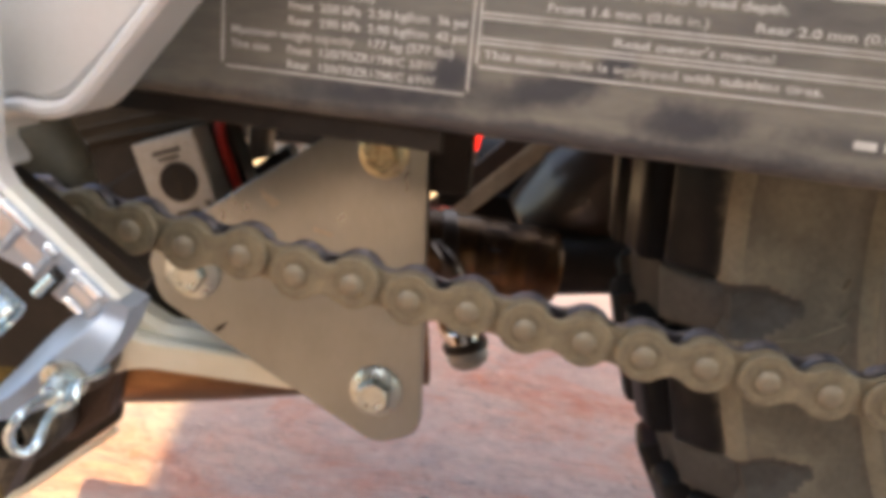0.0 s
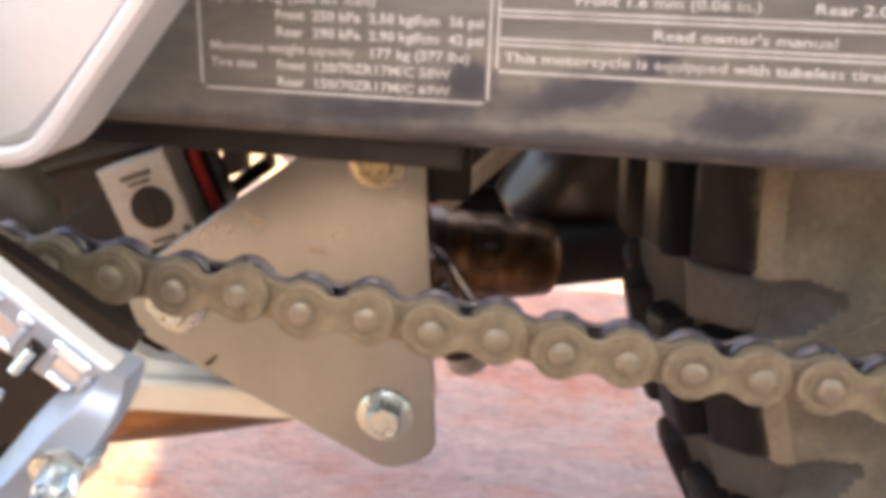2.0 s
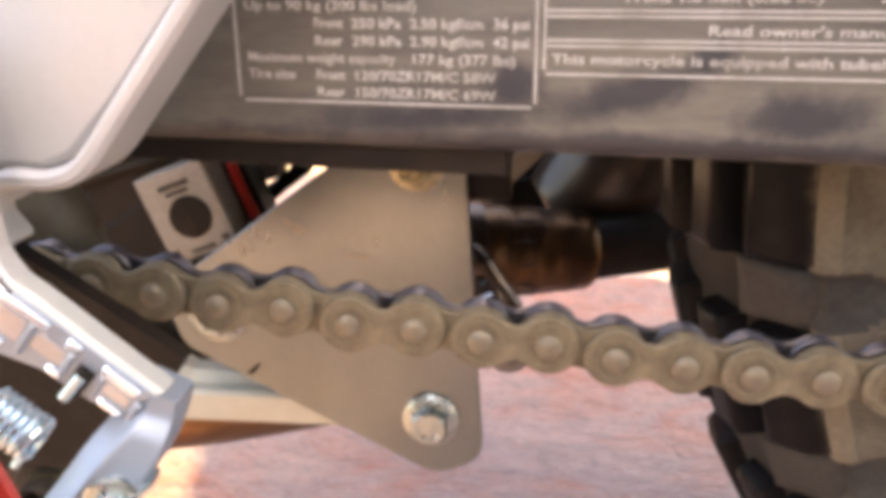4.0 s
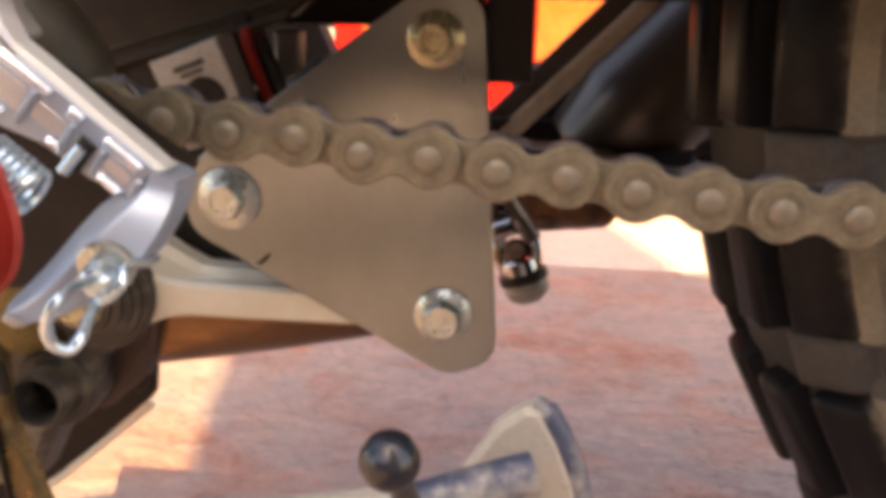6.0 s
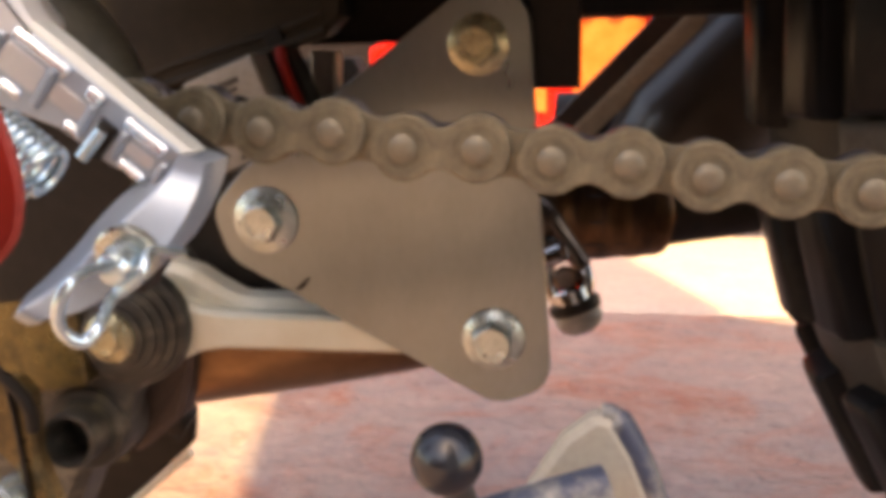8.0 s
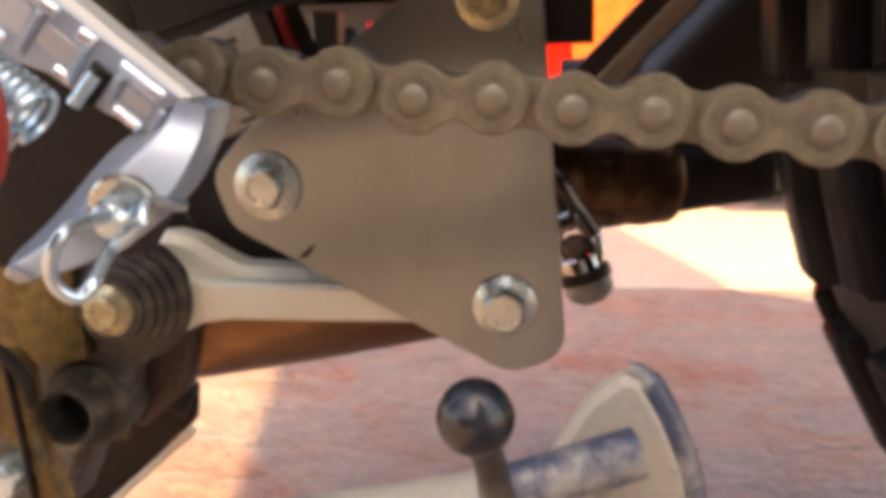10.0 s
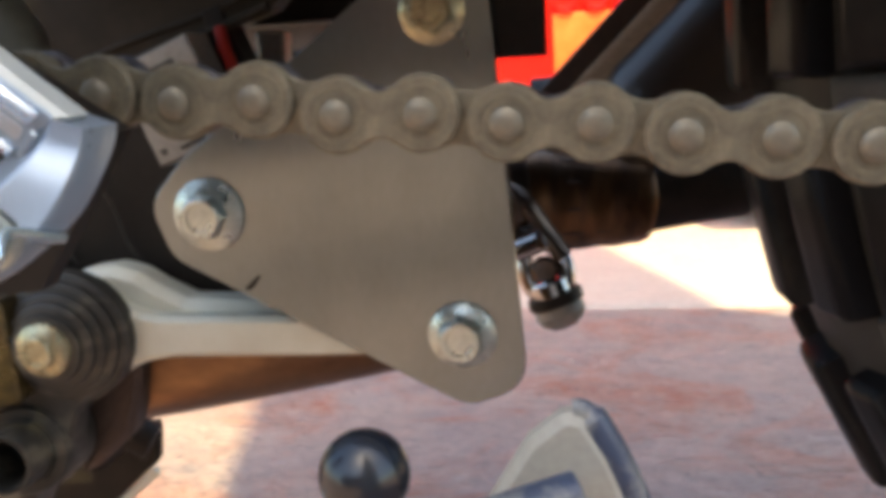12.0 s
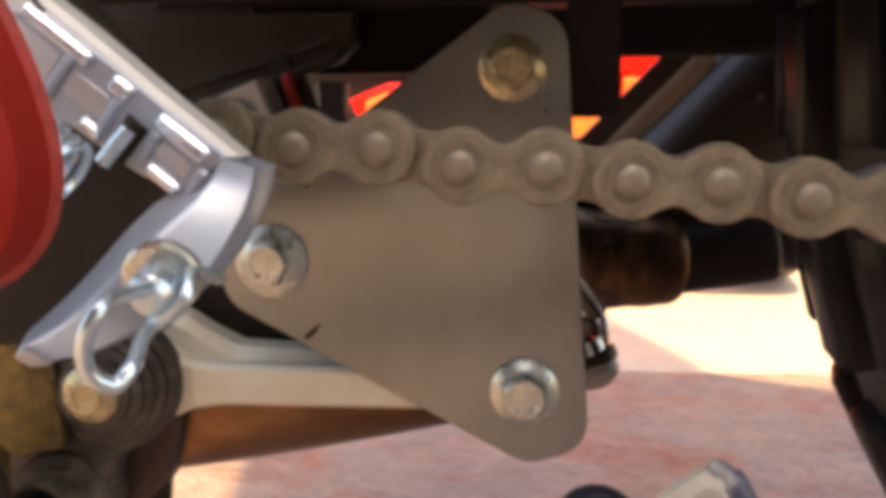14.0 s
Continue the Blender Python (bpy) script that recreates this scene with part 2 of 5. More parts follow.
M_BALL = mat("black_ball_gloss", (0.006, 0.009, 0.016), 0.22, 0.0, (0.012, 0.013, 0.016), 100, 0.5, 800, 0.02, coat=0.0, spec=0.6, rough_var=0.04)
M_MUFF = mat("dark_muffler_steel", (0.16, 0.12, 0.10), 0.2, 0.9, (0.08, 0.055, 0.04), 30, 0.6, 600, 0.08)
M_WALL = mat("rough_plaster", (0.48, 0.45, 0.41), 0.85, 0.0, (0.4, 0.37, 0.33), 4, 0.6, 80, 0.4)
M_BACKWALL = mat("brown_rough_plaster", (0.20, 0.125, 0.080), 0.85, 0.0, (0.15, 0.095, 0.062), 4, 0.6, 80, 0.4)
M_CAR = mat("dark_car_paint", (0.018, 0.012, 0.011), 0.4, 0.0, (0.026, 0.017, 0.015), 8, 0.4, 300, 0.02, coat=0.2)
M_LENSRED = mat("red_lamp_lens", (0.85, 0.02, 0.015), 0.15, 0.0, (0.7, 0.015, 0.01), 30, 0.3, 300, 0.02, coat=0.2)
M_LENSAMB = mat("amber_lamp_lens", (1.0, 0.19, 0.045), 0.15, 0.0, (1.0, 0.30, 0.08), 30, 0.6, 300, 0.02, coat=0.2)
M_TREAD = mat("tread_rubber", (0.008, 0.008, 0.0085), 0.38, 0.0, (0.045, 0.042, 0.036), 26, 0.6, 500, 0.12, edge=(0.50, 0.74), grainy=0.2, spec=0.10)
M_OLIVE = mat("dusty_olive_rubber", (0.065, 0.058, 0.042), 0.6, 0.0, (0.10, 0.088, 0.065), 60, 0.6, 600, 0.12)
# yellow puts the sun's warm light into the dusty casting's colour
M_GOLD = mat("sun_tinted_dusty_casting", (0.125, 0.090, 0.041), 0.30, 0.7, (0.048, 0.035, 0.020), 190, 0.8, 1100, 0.8, edge=(0.42, 0.66), grainy=0.35)
M_COLLAR = mat("golden_heat_stained_steel", (0.21, 0.105, 0.048), 0.34, 0.85, (0.050, 0.027, 0.017), 45, 0.8, 700, 0.08, (2.2, 1, 0.5), grainy=0.12)
M_STRAP = mat("polished_heat_tinted_steel", (0.22, 0.15, 0.11), 0.32, 1.0, (0.10, 0.065, 0.045), 60, 0.6, 700, 0.03, grainy=0.1)
M_SILENCER = mat("brown_black_chrome", (0.034, 0.022, 0.015), 0.36, 0.0, (0.024, 0.015, 0.010), 20, 0.6, 500, 0.02, (0.5, 1, 0.5), coat=0.25, spec=0.4, grainy=0.08, rough_var=0.06)
M_SCUFF = mat("pale_scuffed_steel", (0.33, 0.30, 0.25), 0.5, 0.4, (0.26, 0.24, 0.20), 400, 0.8, 900, 0.1)
# blue of the mirrored sky is mixed into this alloy's colour
M_TRAY = mat("sky_tinted_satin_aluminium", (0.33, 0.40, 0.475), 0.32, 0.5, (0.285, 0.345, 0.41), 45, 0.5, 800, 0.03, grainy=0.06)
M_COVER = mat("dusty_brown_plastic", (0.018, 0.0140, 0.010), 0.55, 0.0, (0.040, 0.031, 0.021), 24, 0.7, 500, 0.08, edge=(0.40, 0.62), grainy=0.15, spec=0.12)
M_SMOKE = mat("smoky_brown_steel", (0.052, 0.034, 0.027), 0.50, 0.1, (0.085, 0.056, 0.044), 30, 0.6, 500, 0.08, spec=0.3)
M_BASE = mat("tread_base_rubber", (0.026, 0.025, 0.022), 0.5, 0.0, (0.058, 0.055, 0.048), 20, 0.6, 600, 0.15, edge=(0.5, 0.7), spec=0.1)
M_GROOVE = mat("dusty_groove_rubber", (0.046, 0.045, 0.041), 0.55, 0.0, (0.076, 0.073, 0.065), 45, 0.7, 500, 0.15, spec=0.18)
M_PALE = mat("pale_dusty_rubber", (0.20, 0.176, 0.128), 0.6, 0.0, (0.12, 0.108, 0.080), 40, 0.8, 600, 0.15, edge=(0.45, 0.65), spec=0.2)


def dust_shoulder(m, inner, outer, dust, pale):
    """Road dust on the tyre's flank: none past the outer radius from the axle, thick within the inner one, with a pale ragged tide line."""
    n, l = m.node_tree.nodes, m.node_tree.links
    bsdf = n["Principled BSDF"]
    under = bsdf.inputs["Base Color"].links[0].from_socket
    tc = n.new("ShaderNodeTexCoord")
    flat = n.new("ShaderNodeVectorMath")
    flat.operation = "MULTIPLY"
    flat.inputs[1].default_value = (1, 0, 1)
    l.new(tc.outputs["Object"], flat.inputs[0])
    far = n.new("ShaderNodeVectorMath")
    far.operation = "LENGTH"
    l.new(flat.outputs[0], far.inputs[0])
    ruff = n.new("ShaderNodeTexNoise")
    ruff.inputs["Scale"].default_value, ruff.inputs["Detail"].default_value, ruff.inputs["Roughness"].default_value = 120, 6, 0.7
    l.new(tc.outputs["Object"], ruff.inputs[0])
    off = n.new("ShaderNodeMath")
    off.operation = "MULTIPLY_ADD"
    off.inputs[1].default_value = 0.010
    l.new(ruff.outputs[0], off.inputs[0])
    l.new(far.outputs["Value"], off.inputs[2])
    span = n.new("ShaderNodeMapRange")
    span.inputs[1].default_value, span.inputs[2].default_value = outer + 0.005, inner + 0.005
    l.new(off.outputs[0], span.inputs[0])
    tide = n.new("ShaderNodeValToRGB")
    e = tide.color_ramp.elements
    e[0].position, e[0].color = 0.0, (0, 0, 0, 1)
    e[1].position, e[1].color = 1.0, (*dust, 1)
    for at, c in ((0.30, pale), (0.55, tuple(0.75 * x for x in pale))):
        e.new(at).color = (*c, 1)
    l.new(span.outputs[0], tide.inputs[0])
    fac = n.new("ShaderNodeMapRange")
    fac.inputs[1].default_value, fac.inputs[2].default_value, fac.inputs[4].default_value = 0.0, 0.25, 0.9
    l.new(span.outputs[0], fac.inputs[0])
    mix = n.new("ShaderNodeMix")
    mix.data_type = "RGBA"
    l.new(fac.outputs[0], mix.inputs[0])
    l.new(under, mix.inputs[6])
    l.new(tide.outputs[0], mix.inputs[7])
    l.new(mix.outputs[2], bsdf.inputs["Base Color"])


dust_shoulder(M_TREAD, 0.270, 0.285, (0.075, 0.071, 0.059), (0.115, 0.104, 0.080))
# rubber raised to olive to hold light bounced off the ground
M_BOUNCETYRE = mat("bounce_lit_rubber", (0.26, 0.235, 0.16), 0.7, 0.0, (0.18, 0.16, 0.11), 30, 0.6, 400, 0.15)
M_TAN = mat("tan_bracket_strip", (0.30, 0.195, 0.120), 0.6, 0.0, (0.20, 0.125, 0.075), 60, 0.7, 600, 0.15, spec=0.25)
M_DIALBOX = mat("dull_grey_metal", (0.28, 0.27, 0.245), 0.5, 0.3, (0.26, 0.235, 0.20), 90, 0.6, 700, 0.08)
M_STANDB = mat("worn_blue_paint", (0.045, 0.06, 0.10), 0.4, 0.0, (0.32, 0.31, 0.28), 95, 0.85, 700, 0.12, edge=(0.46, 0.62), grainy=0.2)
M_ORING = mat("rubber_seal", (0.03, 0.025, 0.02), 0.6, 0.0, DUST, 300, 0.6, 900, 0.1)

# ---- building helpers ----
HOME = {}


def thing(name, at, label, category, group="", kind="", turn=None):
    ob = new(name)
    ob.empty_display_size = 0.02
    ob.matrix_world = Matrix.Translation(at) @ (turn or Matrix())
    HOME[ob] = Matrix.Translation(at) @ (turn or Matrix())
    return tagged(ob, label, category, group, kind)


def part(name, bm, material, parent, label="", smooth=35):
    """Links a bmesh, in its parent thing's own axes if the thing is turned, as one mesh under it."""
    bmesh.ops.recalc_face_normals(bm, faces=bm.faces)
    root = parent
    low = [min(v.co[i] for v in bm.verts) for i in range(3)]
    high = [max(v.co[i] for v in bm.verts) for i in range(3)]
    mid = Vector([(a + b) / 2 for a, b in zip(low, high)])
    bmesh.ops.translate(bm, verts=bm.verts, vec=-mid)
    me = bpy.data.meshes.new(name)
    for f in bm.faces:
        f.smooth = True
    bm.to_mesh(me)
    bm.free()
    me.set_sharp_from_angle(angle=radians(smooth))
    me.materials.append(material)
    ob = new(name, me)
    ob.parent = root
    base = OFFSET.get(root, Vector())
    ob.location = mid - base
    OFFSET[ob] = mid
    return tagged(ob, label)


OFFSET = {}


def world_thing(name, at, label, category, group="", kind=""):
    """A thing whose parts are given in the place's own coordinates."""
    ob = thing(name, at, label, category, group, kind)
    OFFSET[ob] = Vector(at)
    return ob


def piece(name, mesh, m, parent):
    ob = new(name, mesh)
    ob.parent = parent
    ob.matrix_local = m
    return ob


def mesh_of(bm, name, material, smooth=35):
    bmesh.ops.recalc_face_normals(bm, faces=bm.faces)
    me = bpy.data.meshes.new(name)
    for f in bm.faces:
        f.smooth = True
    bm.to_mesh(me)
    bm.free()
    me.set_sharp_from_angle(angle=radians(smooth))
    me.materials.append(material)
    return me


def rounded(points, radius, steps=5):
    """A closed outline with its corners rounded; radius one number or one a corner."""
    out = []
    n = len(points)
    for i, p in enumerate(points):
        r = radius[i] if isinstance(radius, (list, tuple)) else radius
        p, a, b = Vector(p), Vector(points[i - 1]), Vector(points[(i + 1) % n])
        u, v = (a - p).normalized(), (b - p).normalized()
        half = max(0.05, u.angle(v) / 2)
        cut = min(r / math.tan(half), 0.48 * (a - p).length, 0.48 * (b - p).length)
        if r <= 0:
            out.append(p)
            continue
        s, e = p + u * cut, p + v * cut
        for k in range(steps + 1):
            t = k / steps
            out.append((1 - t) ** 2 * s + 2 * t * (1 - t) * p + t ** 2 * e)
    return out


def slab(outline, y0, y1, bevel=0.0, bm=None, at=None):
    """An outline in x and z, made solid from y0 to y1, its rims bevelled. at: maps (x, y, z) to a place."""
    bm = bm or bmesh.new()
    lo, hi = min(y0, y1), max(y0, y1)
    area = sum(a[0] * b[1] - b[0] * a[1] for a, b in zip(outline, outline[1:] + outline[:1]))
    if area < 0:
        outline = outline[::-1]
    n = len(outline)
    rings = []
    def shrunk(d):
        res = []
        for i in range(n):
            a, p, b = Vector(outline[i - 1]), Vector(outline[i]), Vector(outline[(i + 1) % n])
            t = ((p - a).normalized() + (b - p).normalized())
            t = t.normalized() if t.length > 1e-9 else Vector((1, 0))
            res.append(p + Vector((-t.y, t.x)) * d)
        return res
    levels = [(lo, bevel), (lo + bevel, 0), (hi - bevel, 0), (hi, bevel)] if bevel else [(lo, 0), (hi, 0)]
    for y, d in levels:
        ring = shrunk(d) if d else [Vector(p) for p in outline]
        pts = [(p[0], y, p[1]) for p in ring]
        rings.append([bm.verts.new(at(*q) if at else q) for q in pts])
    for a, b in zip(rings, rings[1:]):
        for i in range(n):
            bm.faces.new((a[i], a[(i + 1) % n], b[(i + 1) % n], b[i]))
    bm.faces.new(rings[0])
    bm.faces.new(rings[-1][::-1])
    return bm


def frame_of(way):
    way = Vector(way).normalized()
    side = way.cross(Vector((0, 0, 1)) if abs(way.z) < 0.95 else Vector((1, 0, 0))).normalized()
    return side, way.cross(side).normalized()


def sweep(points, radii, seg=16, bm=None, closed=False, cap=True, flat=(1, 1)):
    """A round bar through points, with one radius or one a point."""
    bm = bm or bmesh.new()
    pts = [Vector(p) for p in points]
    n = len(pts)
    rs = radii if isinstance(radii, (list, tuple)) else [radii] * n
    rings, side = [], None
    for i, p in enumerate(pts):
        if closed:
            way = (pts[(i + 1) % n] - pts[i - 1]).normalized()
        else:
            way = (pts[min(i + 1, n - 1)] - pts[max(i - 1, 0)])
            way = way.normalized() if way.length > 1e-9 else Vector((0, 0, 1))
        if side is None:
            side = frame_of(way)[0]
        side = (side - way * side.dot(way)).normalized()
        up = way.cross(side)
        rings.append([bm.verts.new(p + rs[i] * (flat[0] * side * math.cos(a) + flat[1] * up * math.sin(a)))
                      for a in [2 * math.pi * k / seg for k in range(seg)]])
    pairs = list(zip(rings, rings[1:])) + ([(rings[-1], rings[0])] if closed else [])
    for a, b in pairs:
        for k in range(seg):
            bm.faces.new((a[k], a[(k + 1) % seg], b[(k + 1) % seg], b[k]))
    if cap and not closed:
        bm.faces.new(rings[0][::-1])
        bm.faces.new(rings[-1])
    return bm


def lathe(profile, centre, axis, seg=32, bm=None, cap=True):
    """A profile of (distance along axis, radius) turned round an axis through centre."""
    c, ax = Vector(centre), Vector(axis).normalized()
    bm = bm or bmesh.new()
    side, up = frame_of(ax)
    rings = [[bm.verts.new(c + ax * d + r * (side * math.cos(a) + up * math.sin(a)))
              for a in [2 * math.pi * k / seg for k in range(seg)]] for d, r in profile]
    for a, b in zip(rings, rings[1:]):
        for k in range(seg):
            bm.faces.new((a[k], a[(k + 1) % seg], b[(k + 1) % seg], b[k]))
    if cap:
        bm.faces.new(rings[0][::-1])
        bm.faces.new(rings[-1])
    return bm


def curve_points(points, steps=6):
    """A smooth line through points."""
    p = [Vector(q) for q in points]
    out = []
    for i in range(len(p) - 1):
        a, b, c, d = p[max(i - 1, 0)], p[i], p[i + 1], p[min(i + 2, len(p) - 1)]
        for k in range(steps):
            t = k / steps
            out.append(0.5 * ((2 * b) + (c - a) * t + (2 * a - 5 * b + 4 * c - d) * t * t + (3 * b - a - 3 * c + d) * t ** 3))
    return out + [p[-1]]


def box(x0, x1, y0, y1, z0, z1, bevel=0.0, bm=None):
    return slab([Vector((x0, z0)), Vector((x1, z0)), Vector((x1, z1)), Vector((x0, z1))], y0, y1, bevel, bm)


def words(text, size, material, parent, place, turn=None, width=None):
    """Built-in lettering as a thin mesh, lower left corner at place, facing -y."""
    cu = bpy.data.curves.new("lettering", "FONT")
    cu.body, cu.size, cu.extrude, cu.resolution_u, cu.offset = text, size, 0.00005, 2, 0.00004
    tmp = new("lettering", cu)
    me = bpy.data.meshes.new_from_object(tmp.evaluated_get(bpy.context.evaluated_depsgraph_get()))
    bpy.data.objects.remove(tmp)
    wide = max((v.co.x for v in me.vertices), default=size)
    sx = width / wide if width else 1
    me.materials.clear()
    me.materials.append(material)
    ob = new("lettering", me)
    ob.parent = parent
    ob.matrix_local = Matrix.Translation(place) @ (turn or Matrix()) @ Matrix.Rotation(radians(90), 4, "X") @ Matrix.Diagonal((sx, 1, 1, 1))
    return tagged(ob, f"worn white printed lettering")


def hex_bolt(parent, at, r_flange, r_head, h, material, tilt=0.0, way=(0, -1, 0), label=""):
    """A flanged hexagon bolt on a face at `at`, its head along way, with a dished top."""
    c, ax = Vector(at), Vector(way).normalized()
    b = lathe([(-0.0008, r_flange * 0.98), (0.0008, r_flange), (0.0014, r_flange * 0.98), (0.0030, r_head * 1.18), (0.0032, r_head * 0.9)], c, way, 40)
    side, up = frame_of(ax)
    rings = []
    for d, k, n in ((0.0014, 1.08, 6), (h - 0.0014, 1.08, 6), (h - 0.0004, 0.97, 0), (h, 0.90, 0), (h, 0.66, 0), (h - 0.0006, 0.60, 0), (h - 0.0005, 0.0001, 0)):
        ring = []
        for i in range(24):
            a = 2 * math.pi * i / 24
            hexr = math.cos(math.pi / 6) / math.cos((a + math.pi / 6) % (math.pi / 3) - math.pi / 6) * 1.07
            r = r_head * (k * hexr if n else min(k, k))
            ring.append(b.verts.new(c + ax * d + r * (side * math.cos(a + tilt) + up * math.sin(a + tilt))))
        rings.append(ring)
    for p, q in zip(rings, rings[1:]):
        for i in range(24):
            b.faces.new((p[i], p[(i + 1) % 24], q[(i + 1) % 24], q[i]))
    return part("bolt", b, material, parent, label, smooth=28)


# ---- ground ----
GZ = 0.11
ground = new("ground", mesh_of(box(-400, 400, -400, 400, GZ - 0.3, GZ - 0.03), "ground", M_EARTH))
tagged(ground, "dusty earth ground reaching to the horizon", "ground", kind="structure")
pave = world_thing("pavement", (0, 0, GZ), "large split red sandstone paving slabs with straight joints", "paving", kind="structure")


def slab_stone(x0, x1, y0, y1, material, amp):
    """One paving stone with a slightly uneven top and chipped rims."""
    b = bmesh.new()
    nx, ny = max(2, int((x1 - x0) / 0.009)), max(2, int((y1 - y0) / 0.009))
    cap = 90000 if material is M_STONE and x0 < -0.3 < x1 and y0 < 0.4 < y1 else 22000
    if cap > 22000:
        nx, ny = int(nx * 2.2), int(ny * 2.2)
    if nx * ny > cap:
        k = math.sqrt(cap / (nx * ny))
        nx, ny = int(nx * k), int(ny * k)
    grid = []
    for i in range(nx + 1):
        row = []
        for j in range(ny + 1):
            x, y = x0 + (x1 - x0) * i / nx, y0 + (y1 - y0) * j / ny
            rim = min(i, nx - i, j, ny - j)
            z = GZ + amp * (noise.noise((x * 7, y * 12, 1)) + 0.6 * noise.noise((x * 20, y * 36, 4)) + 0.5 * noise.noise((x * 55, y * 85, 9)) + 0.25 * noise.noise((x * 110, y * 190, 2)))
            if rim == 0:
                z -= 0.003
                x += 0.002 * noise.noise((y * 40, x, 3)) * (0 < j < ny)
                y += 0.003 * noise.noise((x * 40, y, 5)) * (0 < i < nx)
            row.append(b.verts.new((x, y, z)))
        grid.append(row)
    for i in range(nx):
        for j in range(ny):
            b.faces.new((grid[i][j], grid[i + 1][j], grid[i + 1][j + 1], grid[i][j + 1]))
    border = [grid[i][0] for i in range(nx + 1)] + [grid[nx][j] for j in range(1, ny + 1)] + \
             [grid[i][ny] for i in range(nx - 1, -1, -1)] + [grid[0][j] for j in range(ny - 1, 0, -1)]
    low = [b.verts.new((v.co.x, v.co.y, GZ - 0.035)) for v in border]
    for i in range(len(border)):
        k = (i + 1) % len(border)
        b.faces.new((border[i], low[i], low[k], border[k]))
    return part("slab", b, material, pave, smooth=60)


JOINT = 0.782
for ix in range(-2, 3):
    for iy in range(-2, 1):
        slab_stone(-0.75 + ix * 1.3, -0.75 + (ix + 1) * 1.3 - 0.005, JOINT - (1 - iy) * 1.0, JOINT - (-iy) * 1.0 - 0.004, M_STONE, 0.0020)
for ix in range(-2, 3):
    for iy in range(0, 3):
        slab_stone(-1.0 + ix * 1.4, -1.0 + (ix + 1) * 1.4 - 0.003, JOINT + iy * 1.1, JOINT + (iy + 1) * 1.1 - 0.003, M_STONE_FAR, 0.0006)

# a plain tapering unseen pillar behind the camera, added to cast the paving's shade
SHADE_OUTLINE = [Vector(p) for p in ((0.066, GZ - 0.02), (1.060, GZ - 0.02), (1.000, 3.50), (0.840, 3.585), (0.772, 3.67), (0.768, 3.97), (0.745, 4.50), (0.335, 4.60))]
pillar = new("shade_pillar", mesh_of(slab(SHADE_OUTLINE, -1.035, -1.005, 0.004), "shade_pillar", M_WALL))
tagged(pillar, "unseen plain pillar added to cast shade on the paving", "pillar", kind="structure")

# a plain unseen wall further back, added to darken what the metal reflects
yard = new("reflection_wall", mesh_of(slab([Vector(p) for p in ((-4.0, GZ - 0.02), (4.0, GZ - 0.02), (4.0, 2.1), (-4.0, 2.1))], -4.35, -4.2, 0.006), "reflection_wall", M_BACKWALL))
tagged(yard, "unseen brown wall added to darken reflections", "wall", kind="structure")

# ---- drive chain ----
PITCH, SLOPE = 0.015875, 5.5
chain = thing("drive_chain", (0, 0, 0.385), "dusty brown roller chain with riveted outer links", "chain", turn=pose(0, 0, 0, 0, SLOPE, 0))


def link_outline(r, waist, n=14):
    """A figure-of-eight side plate between two pins, from -PITCH/2 to PITCH/2."""
    pts, h = [], PITCH / 2
    a0 = radians(48)
    for s in (1, -1):
        for k in range(n + 1):
            a = -math.pi + a0 + (2 * math.pi - 2 * a0) * k / n
            pts.append(Vector((s * (h + r * math.cos(a)), s * r * math.sin(a))))
        x0 = h - r * math.cos(a0)
        z0 = r * math.sin(a0)
        for k in range(1, 6):
            t = k / 6
            x = x0 - 2 * x0 * t
            pts.append(Vector((s * x, s * (waist + (z0 - waist) * (abs(2 * t - 1)) ** 1.8))))
    return pts


def link_mesh(name, r, waist, thick, material):
    return mesh_of(slab(link_outline(r, waist), 0, thick, 0.00045), name, material, 30)


outer_me = link_mesh("outer_plate", 0.0073, 0.0044, 0.0022, M_CHAIN)
inner_me = link_mesh("inner_plate", 0.0075, 0.0050, 0.0022, M_CHAIN)
far_me = link_mesh("far_plate", 0.0072, 0.0046, 0.0018, M_OIL)
pin_me = mesh_of(lathe([(0.0135, 0.0024), (0.0132, 0.0027), (0.0, 0.0027), (-0.0006, 0.0031), (-0.0013, 0.0030), (-0.0019, 0.0022), (-0.0021, 0.0012)], (0, 0, 0), (0, 1, 0), 20), "pin", M_PIN, 40)
collar_me = mesh_of(lathe([(0.0004, 0.0056), (-0.0002, 0.0055), (-0.0002, 0.0048), (0.0003, 0.0044)], (0, 0, 0), (0, 1, 0), 24, cap=False), "collar", M_CHAIN, 40)
roller_me = mesh_of(lathe([(0.0056, 0.0046), (0.0058, 0.0051), (0.0083, 0.0051), (0.0085, 0.0046)], (0, 0, 0), (0, 1, 0), 20), "roller", M_OIL, 40)
seal_me = mesh_of(lathe([(0.0029, 0.0050), (0.0030, 0.0056), (0.0038, 0.0056), (0.0039, 0.0050)], (0, 0, 0), (0, 1, 0), 20), "seal", M_ORING, 40)
KINK = dict(zip(range(-6, 7), (1.0, 0.1, 1.2, -0.8, 0.3, -0.6, 0.2, -1.0, -0.7, -0.9, 0.1, 0.3, 0.5)))
lift = lambda i: KINK.get(i, 0.9 + 0.4 * (i % 2)) / 1000
